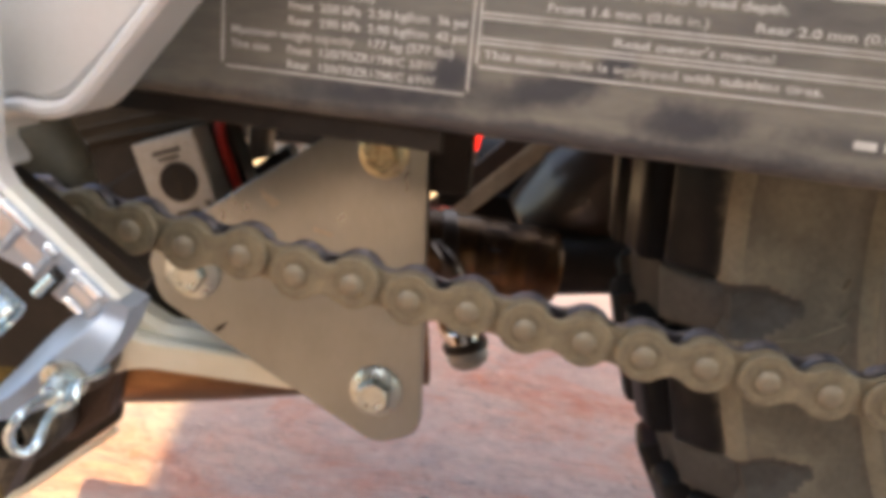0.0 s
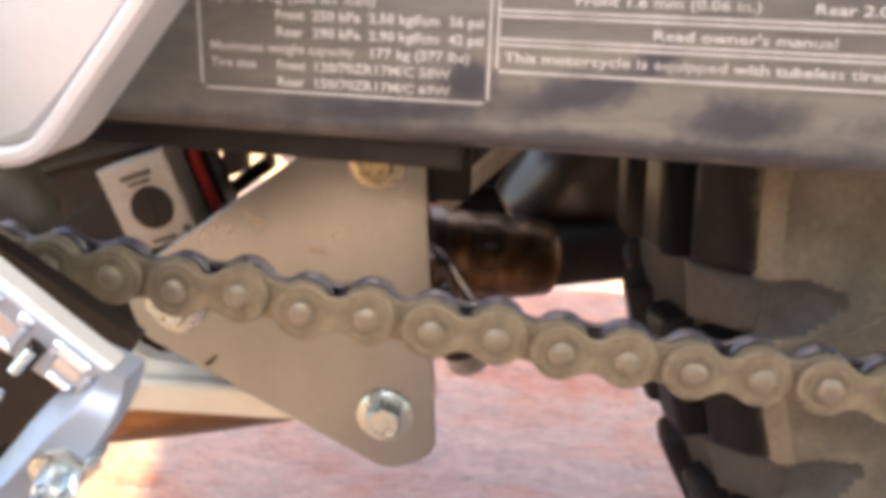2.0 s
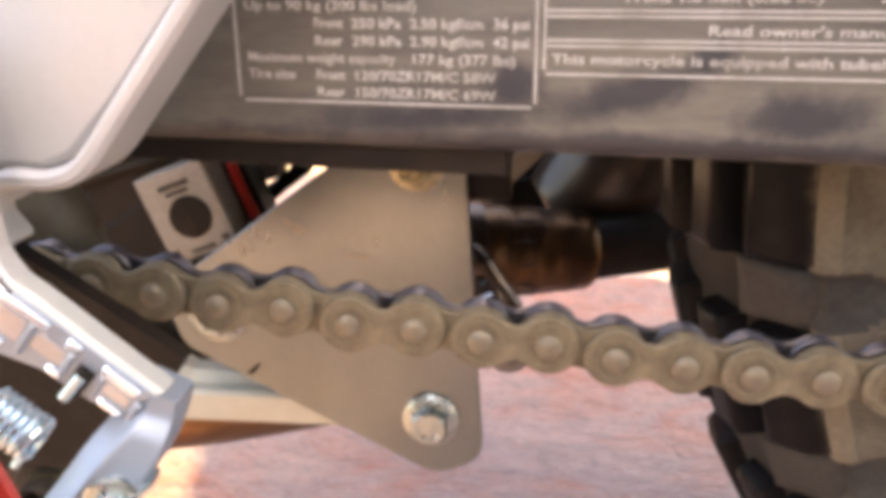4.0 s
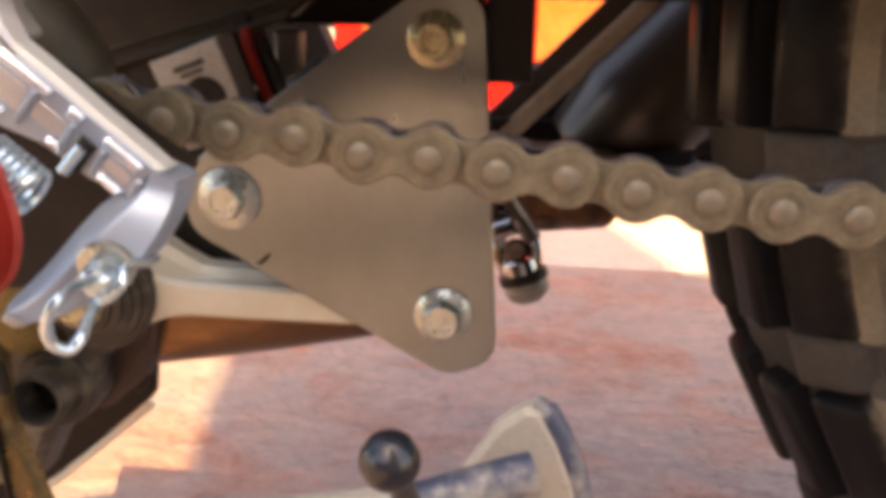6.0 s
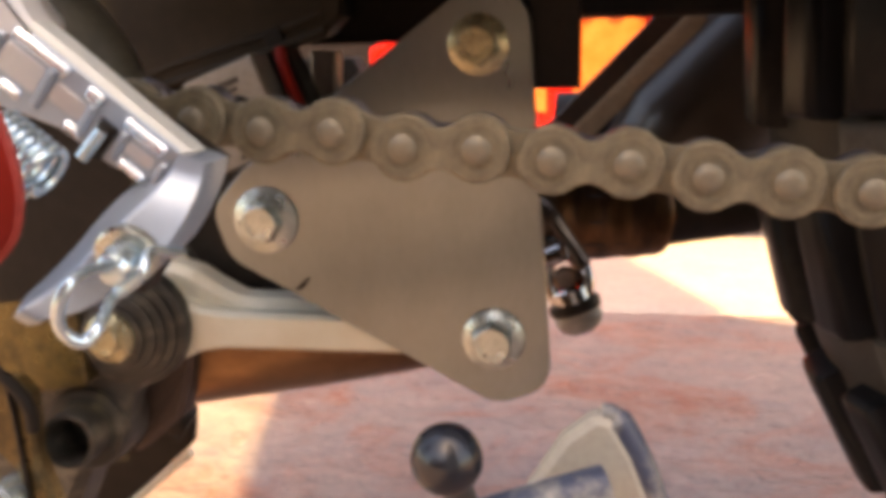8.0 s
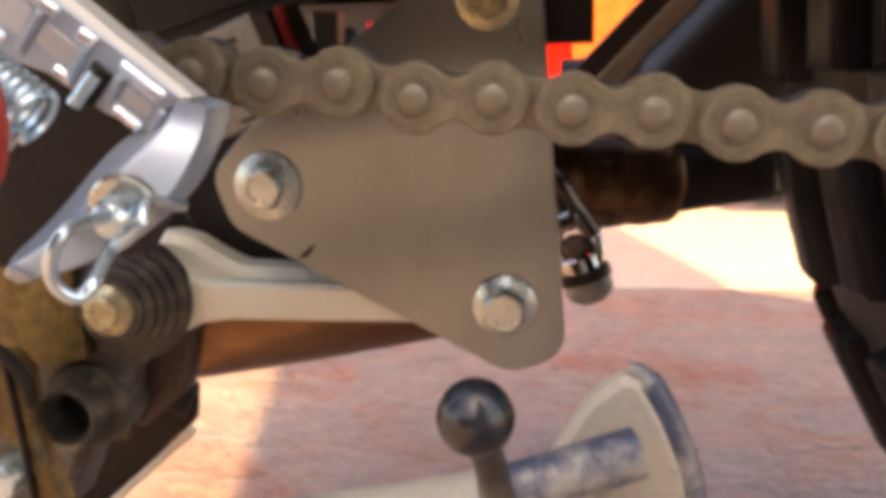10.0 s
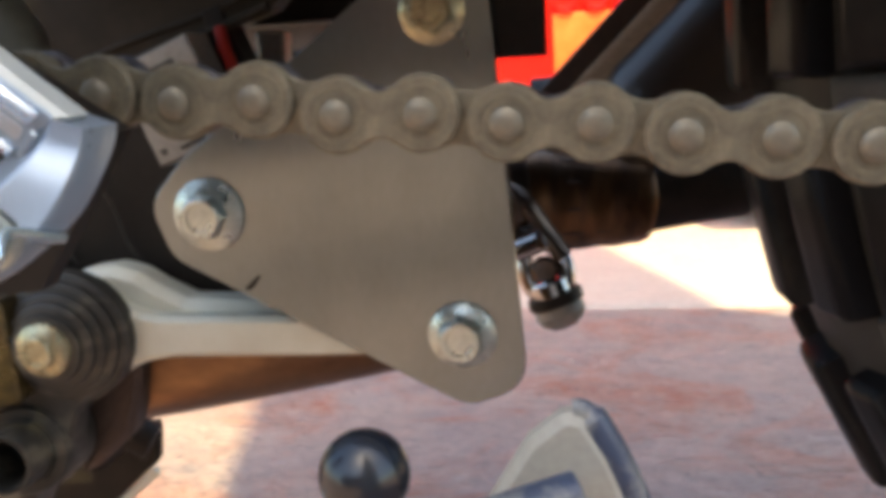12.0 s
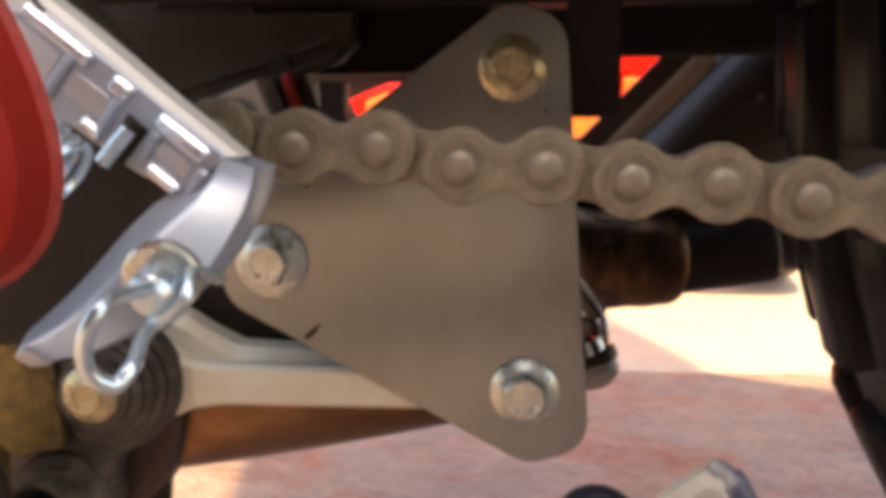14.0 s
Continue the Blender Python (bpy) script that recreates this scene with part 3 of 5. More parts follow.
for i in range(-20, 24):
    x = PITCH * i
    dz = lift(i)
    piece("pin", pin_me, Matrix.Translation((x, 0.0012, dz)), chain)
    piece("collar", collar_me, Matrix.Translation((x, 0.0012, dz)), chain)
    piece("roller", roller_me, Matrix.Translation((x, 0, dz)), chain)
    piece("seal", seal_me, Matrix.Translation((x, 0, dz)), chain)
    dz2 = lift(i + 1)
    tip = math.degrees(math.atan2(dz - dz2, PITCH))
    at = lambda y: Matrix.Translation((x + PITCH / 2, y, (dz + dz2) / 2)) @ pose(0, 0, 0, 0, tip, 0)
    if i % 2:
        piece("outer_plate", outer_me, at(0.0012), chain)
        piece("outer_plate", far_me, at(0.0106), chain)
    else:
        piece("inner_plate", inner_me, at(0.0036), chain)
        piece("inner_plate", far_me, at(0.0082), chain)

# ---- swingarm with its printed label ----
guard = thing("swingarm", (-0.0046, -0.0099, 0.4431), "dusty black swingarm with a worn white tyre label", "swingarm", turn=pose(0, 0, 0, 0, 0, -6.8))
section = [(-0.0002, -0.0065), (0, -0.0055), (0, 0.055), (0.002, 0.061), (0.007, 0.066), (0.015, 0.069), (0.045, 0.070), (0.053, 0.067), (0.058, 0.060), (0.059, 0.050),
           (0.059, 0.006), (0.055, -0.002), (0.047, -0.006), (0.020, -0.0085), (0.0105, -0.0090), (0.0045, -0.0098), (0.0020, -0.0095), (0.0006, -0.0085)]


def extrude_x(section, x0, x1, steps=1, wobble=None):
    b = bmesh.new()
    rings = [[b.verts.new((x0 + (x1 - x0) * k / steps, y, z)) for y, z in section] for k in range(steps + 1)]
    n = len(section)
    for p, q in zip(rings, rings[1:]):
        for i in range(n):
            b.faces.new((p[i], p[(i + 1) % n], q[(i + 1) % n], q[i]))
    b.faces.new(rings[0])
    b.faces.new(rings[-1][::-1])
    return b


OFFSET[guard] = Vector()
part("arm_beam", extrude_x(section, -0.13, 0.30, 8), M_BLACKPL, guard, smooth=40)
part("lower_lip", box(-0.13, -0.006, 0.004, 0.0065, -0.0155, -0.0075, 0.0006), M_BLACK, guard, "black plastic lip")


def rule(x0, x1, z, w=0.0005):
    part("printed_line", box(x0, x1, -0.00025, 0.0, z - w / 2, z + w / 2), M_LABEL, guard)


def upright(x, z0, z1, w=0.0005):
    part("printed_line", box(x - w / 2, x + w / 2, -0.00025, 0.0, z0, z1), M_LABEL, guard)


rule(-0.0625, -0.0008, 0.0)
upright(-0.0635, 0.0008, 0.05)
upright(0.0, 0.0008, 0.05)
upright(0.0016, 0.0075, 0.05)
for z in (0.0068, 0.0122, 0.0133, 0.0178, 0.0189):
    rule(0.002, 0.115, z)
upright(0.115, 0.0075, 0.05)
T, S = 0.0028, -0.0002
for text, x, z, w in (
        ("Rear", -0.046, 0.0012, 0.0062), ("150/70ZR17M/C 69W", -0.0379, 0.0012, 0.030),
        ("Tire size", -0.0612, 0.0047, 0.0105), ("Front", -0.046, 0.0047, 0.0064), ("120/70ZR17M/C 58W", -0.0379, 0.0047, 0.030),
        ("Maximum weight capacity", -0.0612, 0.0082, 0.0325), ("177 kg (377 lbs)", -0.0256, 0.0082, 0.0215),
        ("Rear", -0.046, 0.0117, 0.0062), ("290 kPa", -0.0379, 0.0117, 0.0105), ("2.90 kgf/cm", -0.0256, 0.0117, 0.015), ("42 psi", -0.0086, 0.0117, 0.0072),
        ("Front", -0.046, 0.0152, 0.0064), ("250 kPa", -0.0379, 0.0152, 0.0105), ("2.50 kgf/cm", -0.0256, 0.0152, 0.015), ("36 psi", -0.0086, 0.0152, 0.0072),
        ("Up to 90 kg (200 lbs load)", -0.0612, 0.0187, 0.037), ("2.90 kgf/cm", -0.0256, 0.0222, 0.015), ("42 psi", -0.0086, 0.0222, 0.0072),
        ("This motorcycle is equipped with tubeless tires.", 0.003, 0.0088, 0.074),
        ("Read owner's manual", 0.032, 0.0144, 0.034),
        ("Front 1.6 mm (0.06 in.)", 0.0165, 0.0205, 0.035), ("Rear 2.0 mm (0.08 in.)", 0.061, 0.0205, 0.035),
        ("Min. recommend tire center tread depth.", 0.003, 0.0248, 0.064)):
    words(text, T, M_LABEL, guard, (x, S, z), width=w)
for x0, x1 in ((0.0382, 0.0440), (0.0452, 0.0510), (0.0554, 0.0570), (0.0600, 0.0720), (0.0745, 0.0890)):
    part("printed_bar", box(x0, x1, -0.00025, 0, 0.0285, 0.0305), M_LABEL, guard)
for x0, x1 in ((0.085, 0.0895), (0.091, 0.0955)):
    part("printed_bar", box(x0, x1, -0.00025, 0, -0.0012, 0.0006), M_LABEL, guard)

# ---- triangular mounting plate ----
PY = 0.079
plate = world_thing("mounting_plate", (-0.06, PY, 0.36), "brushed steel triangular bracket plate held by three bolts", "bracket")
tri = [Vector(p) for p in ((-0.0420, 0.4285), (-0.0265, 0.4225), (-0.0195, 0.3030), (-0.0370, 0.2965), (-0.1240, 0.3435), (-0.1295, 0.3600), (-0.1180, 0.3725))]
part("plate_body", slab(rounded(tri, [0.013, 0.016, 0.017, 0.012, 0.012, 0.011, 0.014], 8), PY, PY + 0.004, 0.0003), M_PLATE, plate)
hex_bolt(plate, (-0.0412, PY, 0.4098), 0.0090, 0.0055, 0.0075, M_YZINC, 0.2, label="dull yellow zinc bolt")
hex_bolt(plate, (-0.1108, PY, 0.3566), 0.0108, 0.0060, 0.0078, M_ZINC, 0.5)
hex_bolt(plate, (-0.0378, PY, 0.3190), 0.0100, 0.0061, 0.0078, M_ZINC, 0.0)
b = slab(rounded([Vector((-0.1030, 0.3335)), Vector((-0.0990, 0.3370)), Vector((-0.0965, 0.3385)), Vector((-0.0990, 0.3348)), Vector((-0.1005, 0.3335))], 0.0005, 2), PY - 0.0003, PY)
part("paint_chip", b, M_BLACK, plate, "dark chipped mark")
part("scuff", slab([Vector(p) for p in ((-0.0860, 0.3914), (-0.0778, 0.3873), (-0.0809, 0.3851), (-0.0847, 0.3883))], PY - 0.0002, PY), M_SCUFF, plate, "pale dusty scuff")
part("scuff", slab([Vector(p) for p in ((-0.0656, 0.3799), (-0.0579, 0.3783), (-0.0583, 0.3769), (-0.0650, 0.3783))], PY - 0.0002, PY), M_SCUFF, plate, "pale dusty scuff")
part("backing_plate", slab(rounded([Vector((-0.045, 0.424)), Vector((-0.0265, 0.424)), Vector((-0.0225, 0.310)), Vector((-0.045, 0.330))], 0.006), PY + 0.008, PY + 0.012, 0.0005), M_BLACK, plate, "dark second plate")
part("spacer", lathe([(0, 0.006), (0.008, 0.006)], (-0.0405, PY + 0.0035, 0.408), (0, 1, 0), 20), M_BLACK, plate)

# ---- rear wheel ----
WX, WY, WZ, WR = 0.350, 0.112, 0.4225, 0.3125
wheel = thing("rear_wheel", (WX, WY, WZ), "rear motorcycle wheel with a dusty block-tread tyre", "wheel")
OFFSET[wheel] = Vector()
prof = [(-0.046, 0.222), (-0.058, 0.232), (-0.067, 0.252), (-0.068, 0.266), (-0.062, 0.282), (-0.045, 0.2955), (-0.022, 0.3015), (0, 0.303),
        (0.022, 0.3015), (0.045, 0.2955), (0.062, 0.282), (0.068, 0.266), (0.067, 0.252), (0.058, 0.232), (0.046, 0.222)]
tyre = part("tyre", lathe(prof[3:-3], (0, 0, 0), (0, 1, 0), 120, cap=False), M_BASE, wheel)
NB = 30
SCOOP = 202.5


def flank(side):
    """A dusty side wall: a raised rim bead, a flat band, a pale shoulder, and a shallow scoop running in from each tread groove."""
    rows = [(0.046, 0.222), (0.058, 0.2295), (0.0640, 0.2325), (0.0672, 0.2345), (0.0680, 0.2370), (0.0676, 0.2400), (0.0672, 0.2420), (0.0692, 0.2455), (0.0704, 0.2500), (0.0714, 0.2540), (0.0722, 0.2575), (0.0729, 0.2610),
            (0.0734, 0.2650), (0.0737, 0.2690), (0.0734, 0.2730), (0.0738, 0.2752), (0.0737, 0.2775), (0.0722, 0.2800), (0.0690, 0.2815), (0.0640, 0.2800)]
    fine = []
    for (d0, r0), (d1, r1) in zip(rows, rows[1:]):
        cuts = 4 if 0.2535 < r0 < 0.2720 else 1
        fine += [(d0 + (d1 - d0) * k / cuts, r0 + (r1 - r0) * k / cuts) for k in range(cuts)]
    rows = fine + rows[-1:]
    per = 36
    b = bmesh.new()
    grid = []
    for d, r in rows:
        ring = []
        for k in range(NB * per):
            q = (k % per) / per
            ang = radians(SCOOP + 12 * (k / per))
            near = max(0.0, min(1.0, (0.2686 - r) / 0.011))
            lo, hi = 0.665 + 0.10 * near, 1.0 - 0.12 * near
            inside = max(0.0, min(1.0, (q - lo) / 0.05)) * max(0.0, min(1.0, (hi - q) / 0.13))
            deep = 0.0030 * inside * max(0.0, min(1.0, (r - 0.2560) / 0.005))
            ring.append(b.verts.new((r * math.cos(ang), side * (d - deep - (0.004 * inside if r > 0.2775 else 0)), r * math.sin(ang))))
        grid.append(ring)
    n = NB * per
    for j in range(len(rows) - 1):
        for k in range(n):
            f = b.faces.new((grid[j][k], grid[j][(k + 1) % n], grid[j + 1][(k + 1) % n], grid[j + 1][k]))
            q, r = (k % per + 0.5) / per, (rows[j][1] + rows[j + 1][1]) / 2
            near = max(0.0, min(1.0, (0.2686 - r) / 0.011))
            if r > 0.257 and 0.665 + 0.10 * near < q < 0.97 - 0.12 * near:
                f.material_index = 1
            elif 0.2752 < r < 0.281 or 0.2335 < r < 0.2400:
                f.material_index = 2
    wall = part("sidewall", b, M_RUBBER, wheel, "dusty grey sidewall with scooped grooves", smooth=60)
    wall.data.materials.append(M_GROOVE)
    wall.data.materials.append(M_PALE)


flank(-1)
flank(1)
part("rim", lathe([(-0.046, 0.2225), (-0.05, 0.226), (-0.052, 0.222), (-0.046, 0.214), (-0.03, 0.205), (0.03, 0.205), (0.046, 0.214), (0.052, 0.222), (0.05, 0.226), (0.046, 0.2225)],
                  (0, 0, 0), (0, 1, 0), 96, cap=False), M_BLACK, wheel, "black wheel rim")
part("hub", lathe([(-0.06, 0.02), (-0.055, 0.045), (-0.02, 0.035), (0.02, 0.035), (0.055, 0.045), (0.06, 0.02)], (0, 0, 0), (0, 1, 0), 40), M_BLACK, wheel)
for k in range(6):
    a = 2 * math.pi * k / 6 + 0.3
    u = Vector((math.cos(a), 0, math.sin(a)))
    part("spoke", sweep([u * 0.03, u * 0.12, u * 0.208], [0.016, 0.011, 0.014], 10), M_BLACK, wheel)


def tread_block(v0, v1, a0, a1, lift):
    """A block on the carcass between two places across it and two angles."""
    def surf(s):
        s = max(-0.068, min(0.068, s))
        for (d0, r0), (d1, r1) in zip(prof, prof[1:]):
            if d0 <= s <= d1:
                return r0 + (r1 - r0) * (s - d0) / (d1 - d0)
        return 0.266
    b = bmesh.new()
    nv = 4
    layers = []
    for rise, shrink in ((-0.003, 0.0), (lift * 0.55, 0.0007), (lift * 0.9, 0.0016), (lift, 0.0034)):
        layer = []
        shrink = min(shrink, 0.24 * (v1 - v0), 0.24 * (a1 - a0) * 0.3)
        for k in range(nv + 1):
            s = v0 + shrink + (v1 - v0 - 2 * shrink) * k / nv
            lean = min(1, abs(s) / 0.068) ** 2 * 1.1
            for a in (a0 + shrink / 0.3, a1 - shrink / 0.3):
                r = surf(s) + rise * math.cos(lean)
                y = s + math.copysign(rise * math.sin(lean), s)
                layer.append(b.verts.new((r * math.cos(a), y, r * math.sin(a))))
        layers.append(layer)
    for bot, top in zip(layers, layers[1:]):
        for k in range(nv):
            i = 2 * k
            b.faces.new((top[i], top[i + 2], bot[i + 2], bot[i]))
            b.faces.new((top[i + 1], bot[i + 1], bot[i + 3], top[i + 3]))
        b.faces.new((top[0], bot[0], bot[1], top[1]))
        b.faces.new((top[-2], top[-1], bot[-1], bot[-2]))
    for k in range(nv):
        i = 2 * k
        b.faces.new((top[i], top[i + 1], top[i + 3], top[i + 2]))
    return mesh_of(b, "tread_block", M_TREAD, 65)


step = 2 * math.pi / NB
rows = [(-0.0664, -0.0500, 0.0, 0.67, 0.008), (-0.0450, -0.0285, 0.0, 0.69, 0.0085), (-0.0120, 0.0120, 0.04, 0.72, 0.0085), (0.0285, 0.0450, 0.0, 0.69, 0.0085), (0.0500, 0.0664, 0.0, 0.67, 0.008)]
START = -radians(SCOOP)
for v0, v1, off, fill, lift in rows:
    me = tread_block(v0, v1, 0, step * fill, lift)
    for k in range(NB):
        piece("tread_block", me, Matrix.Rotation(START + (k + off) * -step, 4, "Y"), tyre).location = Vector((0, 0, 0)) - OFFSET[tyre]
# low dusty tie bars in the side grooves between the shoulder blocks
def tie_bar(v0, v1, lift):
    me = tread_block(v0, v1, 0, step * 0.33, lift)
    me.name = "tie_bar"
    me.materials.clear()
    me.materials.append(M_GROOVE)
    return me


for v0, v1 in ((-0.0668, -0.0460), (0.0460, 0.0668)):
    me = tie_bar(v0, v1, 0.0042)
    for k in range(NB):
        piece("tie_bar", me, Matrix.Rotation(START - (k + 0.67) * step, 4, "Y"), tyre).location = Vector((0, 0, 0)) - OFFSET[tyre]
# raised marks on the side wall, too worn to read, and a mould line
for k, a in enumerate((174.6, 177.0, 179.2, 186.4, 188.6, 191.0, 193.4, 196.0)):
    u = Vector((math.cos(radians(a)), 0, math.sin(radians(a))))
    v = Vector((-u.z, 0, u.x))
    c = u * 0.2465 + Vector((0, -0.0692, 0))
    part("sidewall_mark", sweep([c + u * 0.0024 - v * 0.0030, c + u * 0.0030 + v * 0.0012, c - u * 0.0010 + v * 0.0030, c - u * 0.0030 - v * 0.0006], 0.0006, 8), M_RUBBER, tyre)
u = Vector((math.cos(radians(190.3)), 0, math.sin(radians(190.3))))
w = Vector((math.cos(radians(189.6)), 0, math.sin(radians(189.6))))
part("mould_line", sweep([u * 0.2660 + Vector((0, -0.0736, 0)), u * 0.2560 + Vector((0, -0.0722, 0)), w * 0.2440 + Vector((0, -0.0685, 0))], 0.00035, 6), M_PALE, tyre)

# ---- side stand, folded up, and the ball-ended lever ----
stand = world_thing("side_stand", (-0.03, -0.035, 0.32), "folded side stand in dusty grey paint worn to blue", "side stand")
part("stand_leg", sweep(curve_points([(-0.30, -0.06, 0.275), (-0.16, -0.050, 0.2985), (-0.07, -0.0445, 0.3135), (-0.0388, -0.043, 0.3195), (-0.029, -0.042, 0.3215)]), 0.0085, 24), M_STAND, stand)
part("stand_neck", sweep(curve_points([(-0.033, -0.0425, 0.324), (-0.02, -0.039, 0.3275), (-0.004, -0.033, 0.3305)]), 0.0046, 20), M_STANDB, stand, "blue paint showing through dust")
foot = [Vector(p) for p in ((-0.0200, 0.3235), (-0.0125, 0.3360), (-0.0062, 0.3412), (-0.0030, 0.3405), (0.0012, 0.3335), (0.0052, 0.3232), (0.0068, 0.3140), (0.0055, 0.302), (-0.016, 0.304))]
part("stand_foot", slab(rounded(foot, [0.003, 0.004, 0.003, 0.003, 0.006, 0.006, 0.005, 0.005, 0.005], 6), -0.0255, -0.0195, 0.0016), M_STAND, stand, smooth=40)
part("foot_rim", sweep(curve_points([(-0.0050, -0.0225, 0.3408), (-0.0024, -0.0225, 0.3402), (0.0016, -0.0225, 0.3332), (0.0056, -0.0225, 0.3230), (0.0072, -0.0225, 0.3130), (0.0060, -0.0225, 0.3030)]), [0.0008] + [0.0018] * 6 + [0.0026] * 24, 14, flat=(1, 1)), M_STANDB, stand, "blue worn rim")
lever = world_thing("ball_lever", (-0.026, -0.077, 0.34), "thin bent lever ending in a glossy black ball", "lever")
b = bmesh.new()
bmesh.ops.create_uvsphere(b, u_segments=32, v_segments=20, radius=0.0049)
bmesh.ops.translate(b, verts=b.verts, vec=(-0.0258, -0.0748, 0.3563))
part("ball", b, M_BALL, lever, "glossy black ball knob")
part("stem", sweep(curve_points([(-0.0257, -0.0730, 0.3530), (-0.0254, -0.0660, 0.3455), (-0.0252, -0.0580, 0.3360), (-0.0258, -0.0500, 0.3280), (-0.0275, -0.0455, 0.3235)]), [0.0021 + 0.0008 * k / 24 for k in range(25)], 14), M_BOSS, lever, "worn dark stem")

# ---- silver footrest bracket ----
fork = world_thing("footrest_bracket", (-0.09, -0.035, 0.39), "polished aluminium footrest fork with a clevis pin", "bracket")
rim = curve_points([(-0.0748, 0.3921), (-0.0850, 0.4006), (-0.0980, 0.4116), (-0.1085, 0.4195), (-0.1120, 0.4232), (-0.1118, 0.4268), (-0.1070, 0.4293), (-0.0985, 0.4292), (-0.0905, 0.4325), (-0.0800, 0.4450), (-0.0650, 0.4640), (-0.0500, 0.4830)], 6)


def ribbon(line, wide):
    """An outline along a line, widened to its left side as it goes."""
    other = []
    for k, p in enumerate(line):
        d = (line[min(k + 1, len(line) - 1)] - line[max(k - 1, 0)]).normalized()
        other.append(p + Vector((-d.y, d.x)) * wide)
    return list(line) + other[::-1]


hanger = [p + Vector((0.0011, 0.0014)) for p in rim[:27]] + [Vector(p) for p in ((-0.1180, 0.4240), (-0.1350, 0.4260), (-0.1350, 0.4120), (-0.1218, 0.4100), (-0.1101, 0.4023), (-0.0977, 0.3978), (-0.0887, 0.3914), (-0.0827, 0.3884))]
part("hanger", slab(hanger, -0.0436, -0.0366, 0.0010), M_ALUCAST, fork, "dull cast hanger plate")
neck = [Vector(p) for p in ((-0.0985, 0.4128), (-0.1012, 0.4168), (-0.1034, 0.4211), (-0.1037, 0.4250), (-0.1037, 0.4620), (-0.1350, 0.4620), (-0.1350, 0.4170), (-0.1125, 0.4165), (-0.1065, 0.4120))]
part("hanger_neck", slab(rounded(neck, [0.001, 0.004, 0.004, 0.002, 0.002, 0.002, 0.002, 0.003, 0.002], 4), -0.0441, -0.0361, 0.0014), M_WHITE, fork, "satin silver neck")
part("rim", slab(ribbon(rim[26:], 0.0040), -0.0300, -0.0100, 0.0012), M_WHITE, fork, "satin silver edge")
cov = [Vector(p) for p in ((-0.054, 0.4830), (-0.0690, 0.4640), (-0.0840, 0.4455), (-0.0935, 0.4355), (-0.1005, 0.4325), (-0.1085, 0.4330), (-0.1160, 0.4300), (-0.1165, 0.4210), (-0.1120, 0.4150), (-0.128, 0.4120), (-0.128, 0.4830))]
part("cover_face", slab(rounded(cov, [0.003, 0.003, 0.003, 0.004, 0.004, 0.003, 0.003, 0.003, 0.002, 0.002, 0.002], 4), -0.0270, -0.0120, 0.002), M_WHITE, fork, "satin silver face")
FACE_AT, FACE_WAY, FACE_DOWN = Vector((-0.0739, -0.0436, 0.3931)), Vector((-0.776, 0, 0.631)), Vector((-0.631, 0, -0.776))


def on_face(a, b, h=0.0):
    """A place on the hanger's front face: a along it from the corner, b in from its upper edge, h proud of it."""
    return FACE_AT + FACE_WAY * a + FACE_DOWN * b + Vector((0, -h, 0))


def face_pad(name, outline, h0, h1, bevel, material, label=""):
    part(name, slab([Vector(p) for p in outline], h0, h1, bevel, at=lambda a, h, b: on_face(a, b, h)), material, fork, label)


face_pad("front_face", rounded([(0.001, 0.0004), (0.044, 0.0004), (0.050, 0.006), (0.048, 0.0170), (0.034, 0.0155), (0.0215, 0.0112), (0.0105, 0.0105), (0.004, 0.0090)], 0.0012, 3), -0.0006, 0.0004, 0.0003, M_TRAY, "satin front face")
for a0, a1, b0, b1 in ((0.0030, 0.0120, 0.0011, 0.0036), (0.0165, 0.0202, 0.0009, 0.0034), (0.0238, 0.0360, 0.0009, 0.0030)):
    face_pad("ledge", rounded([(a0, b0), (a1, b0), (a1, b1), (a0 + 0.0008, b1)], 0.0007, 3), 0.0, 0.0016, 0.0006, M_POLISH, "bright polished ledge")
for a, b0, b1 in ((0.0025, 0.0038, 0.0088), (0.0108, 0.0038, 0.0095), (0.0178, 0.0036, 0.0100), (0.0268, 0.0032, 0.0110), (0.0375, 0.0032, 0.0120)):
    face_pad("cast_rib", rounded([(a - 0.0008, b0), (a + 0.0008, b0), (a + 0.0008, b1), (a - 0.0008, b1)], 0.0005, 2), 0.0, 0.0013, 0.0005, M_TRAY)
for a0, a1, b in ((0.0040, 0.0095, 0.0078), (0.0172, 0.0208, 0.0086), (0.0295, 0.0340, 0.0100)):
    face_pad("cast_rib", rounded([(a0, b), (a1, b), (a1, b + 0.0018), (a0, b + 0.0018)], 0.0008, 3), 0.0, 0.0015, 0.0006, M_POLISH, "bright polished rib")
# pockets are flat pads; their shade is given by a second metal tone
for a0, a1, b0, b1 in ((0.0042, 0.0098, 0.0046, 0.0068), (0.0188, 0.0255, 0.0044, 0.0080), (0.0280, 0.0362, 0.0040, 0.0092)):
    face_pad("pocket", rounded([(a0, b0), (a1, b0), (a1, b1), (a0, b1)], 0.0008, 3), -0.0002, 0.00055, 0.0001, M_ALU, "flat pad toned as a cast pocket's shade")
part("slot", sweep([on_face(0.0140, 0.0044, 0.0002), on_face(0.0142, 0.0108, 0.0002)], 0.0019, 14), M_BLACK, fork)
part("slot_pin", sweep([on_face(0.0141, 0.0056, 0.0018), on_face(0.0144, 0.0118, 0.0022)], 0.0012, 12), M_BLUEZ, fork, "zinc spring end tinted with sky blue")
coil = []
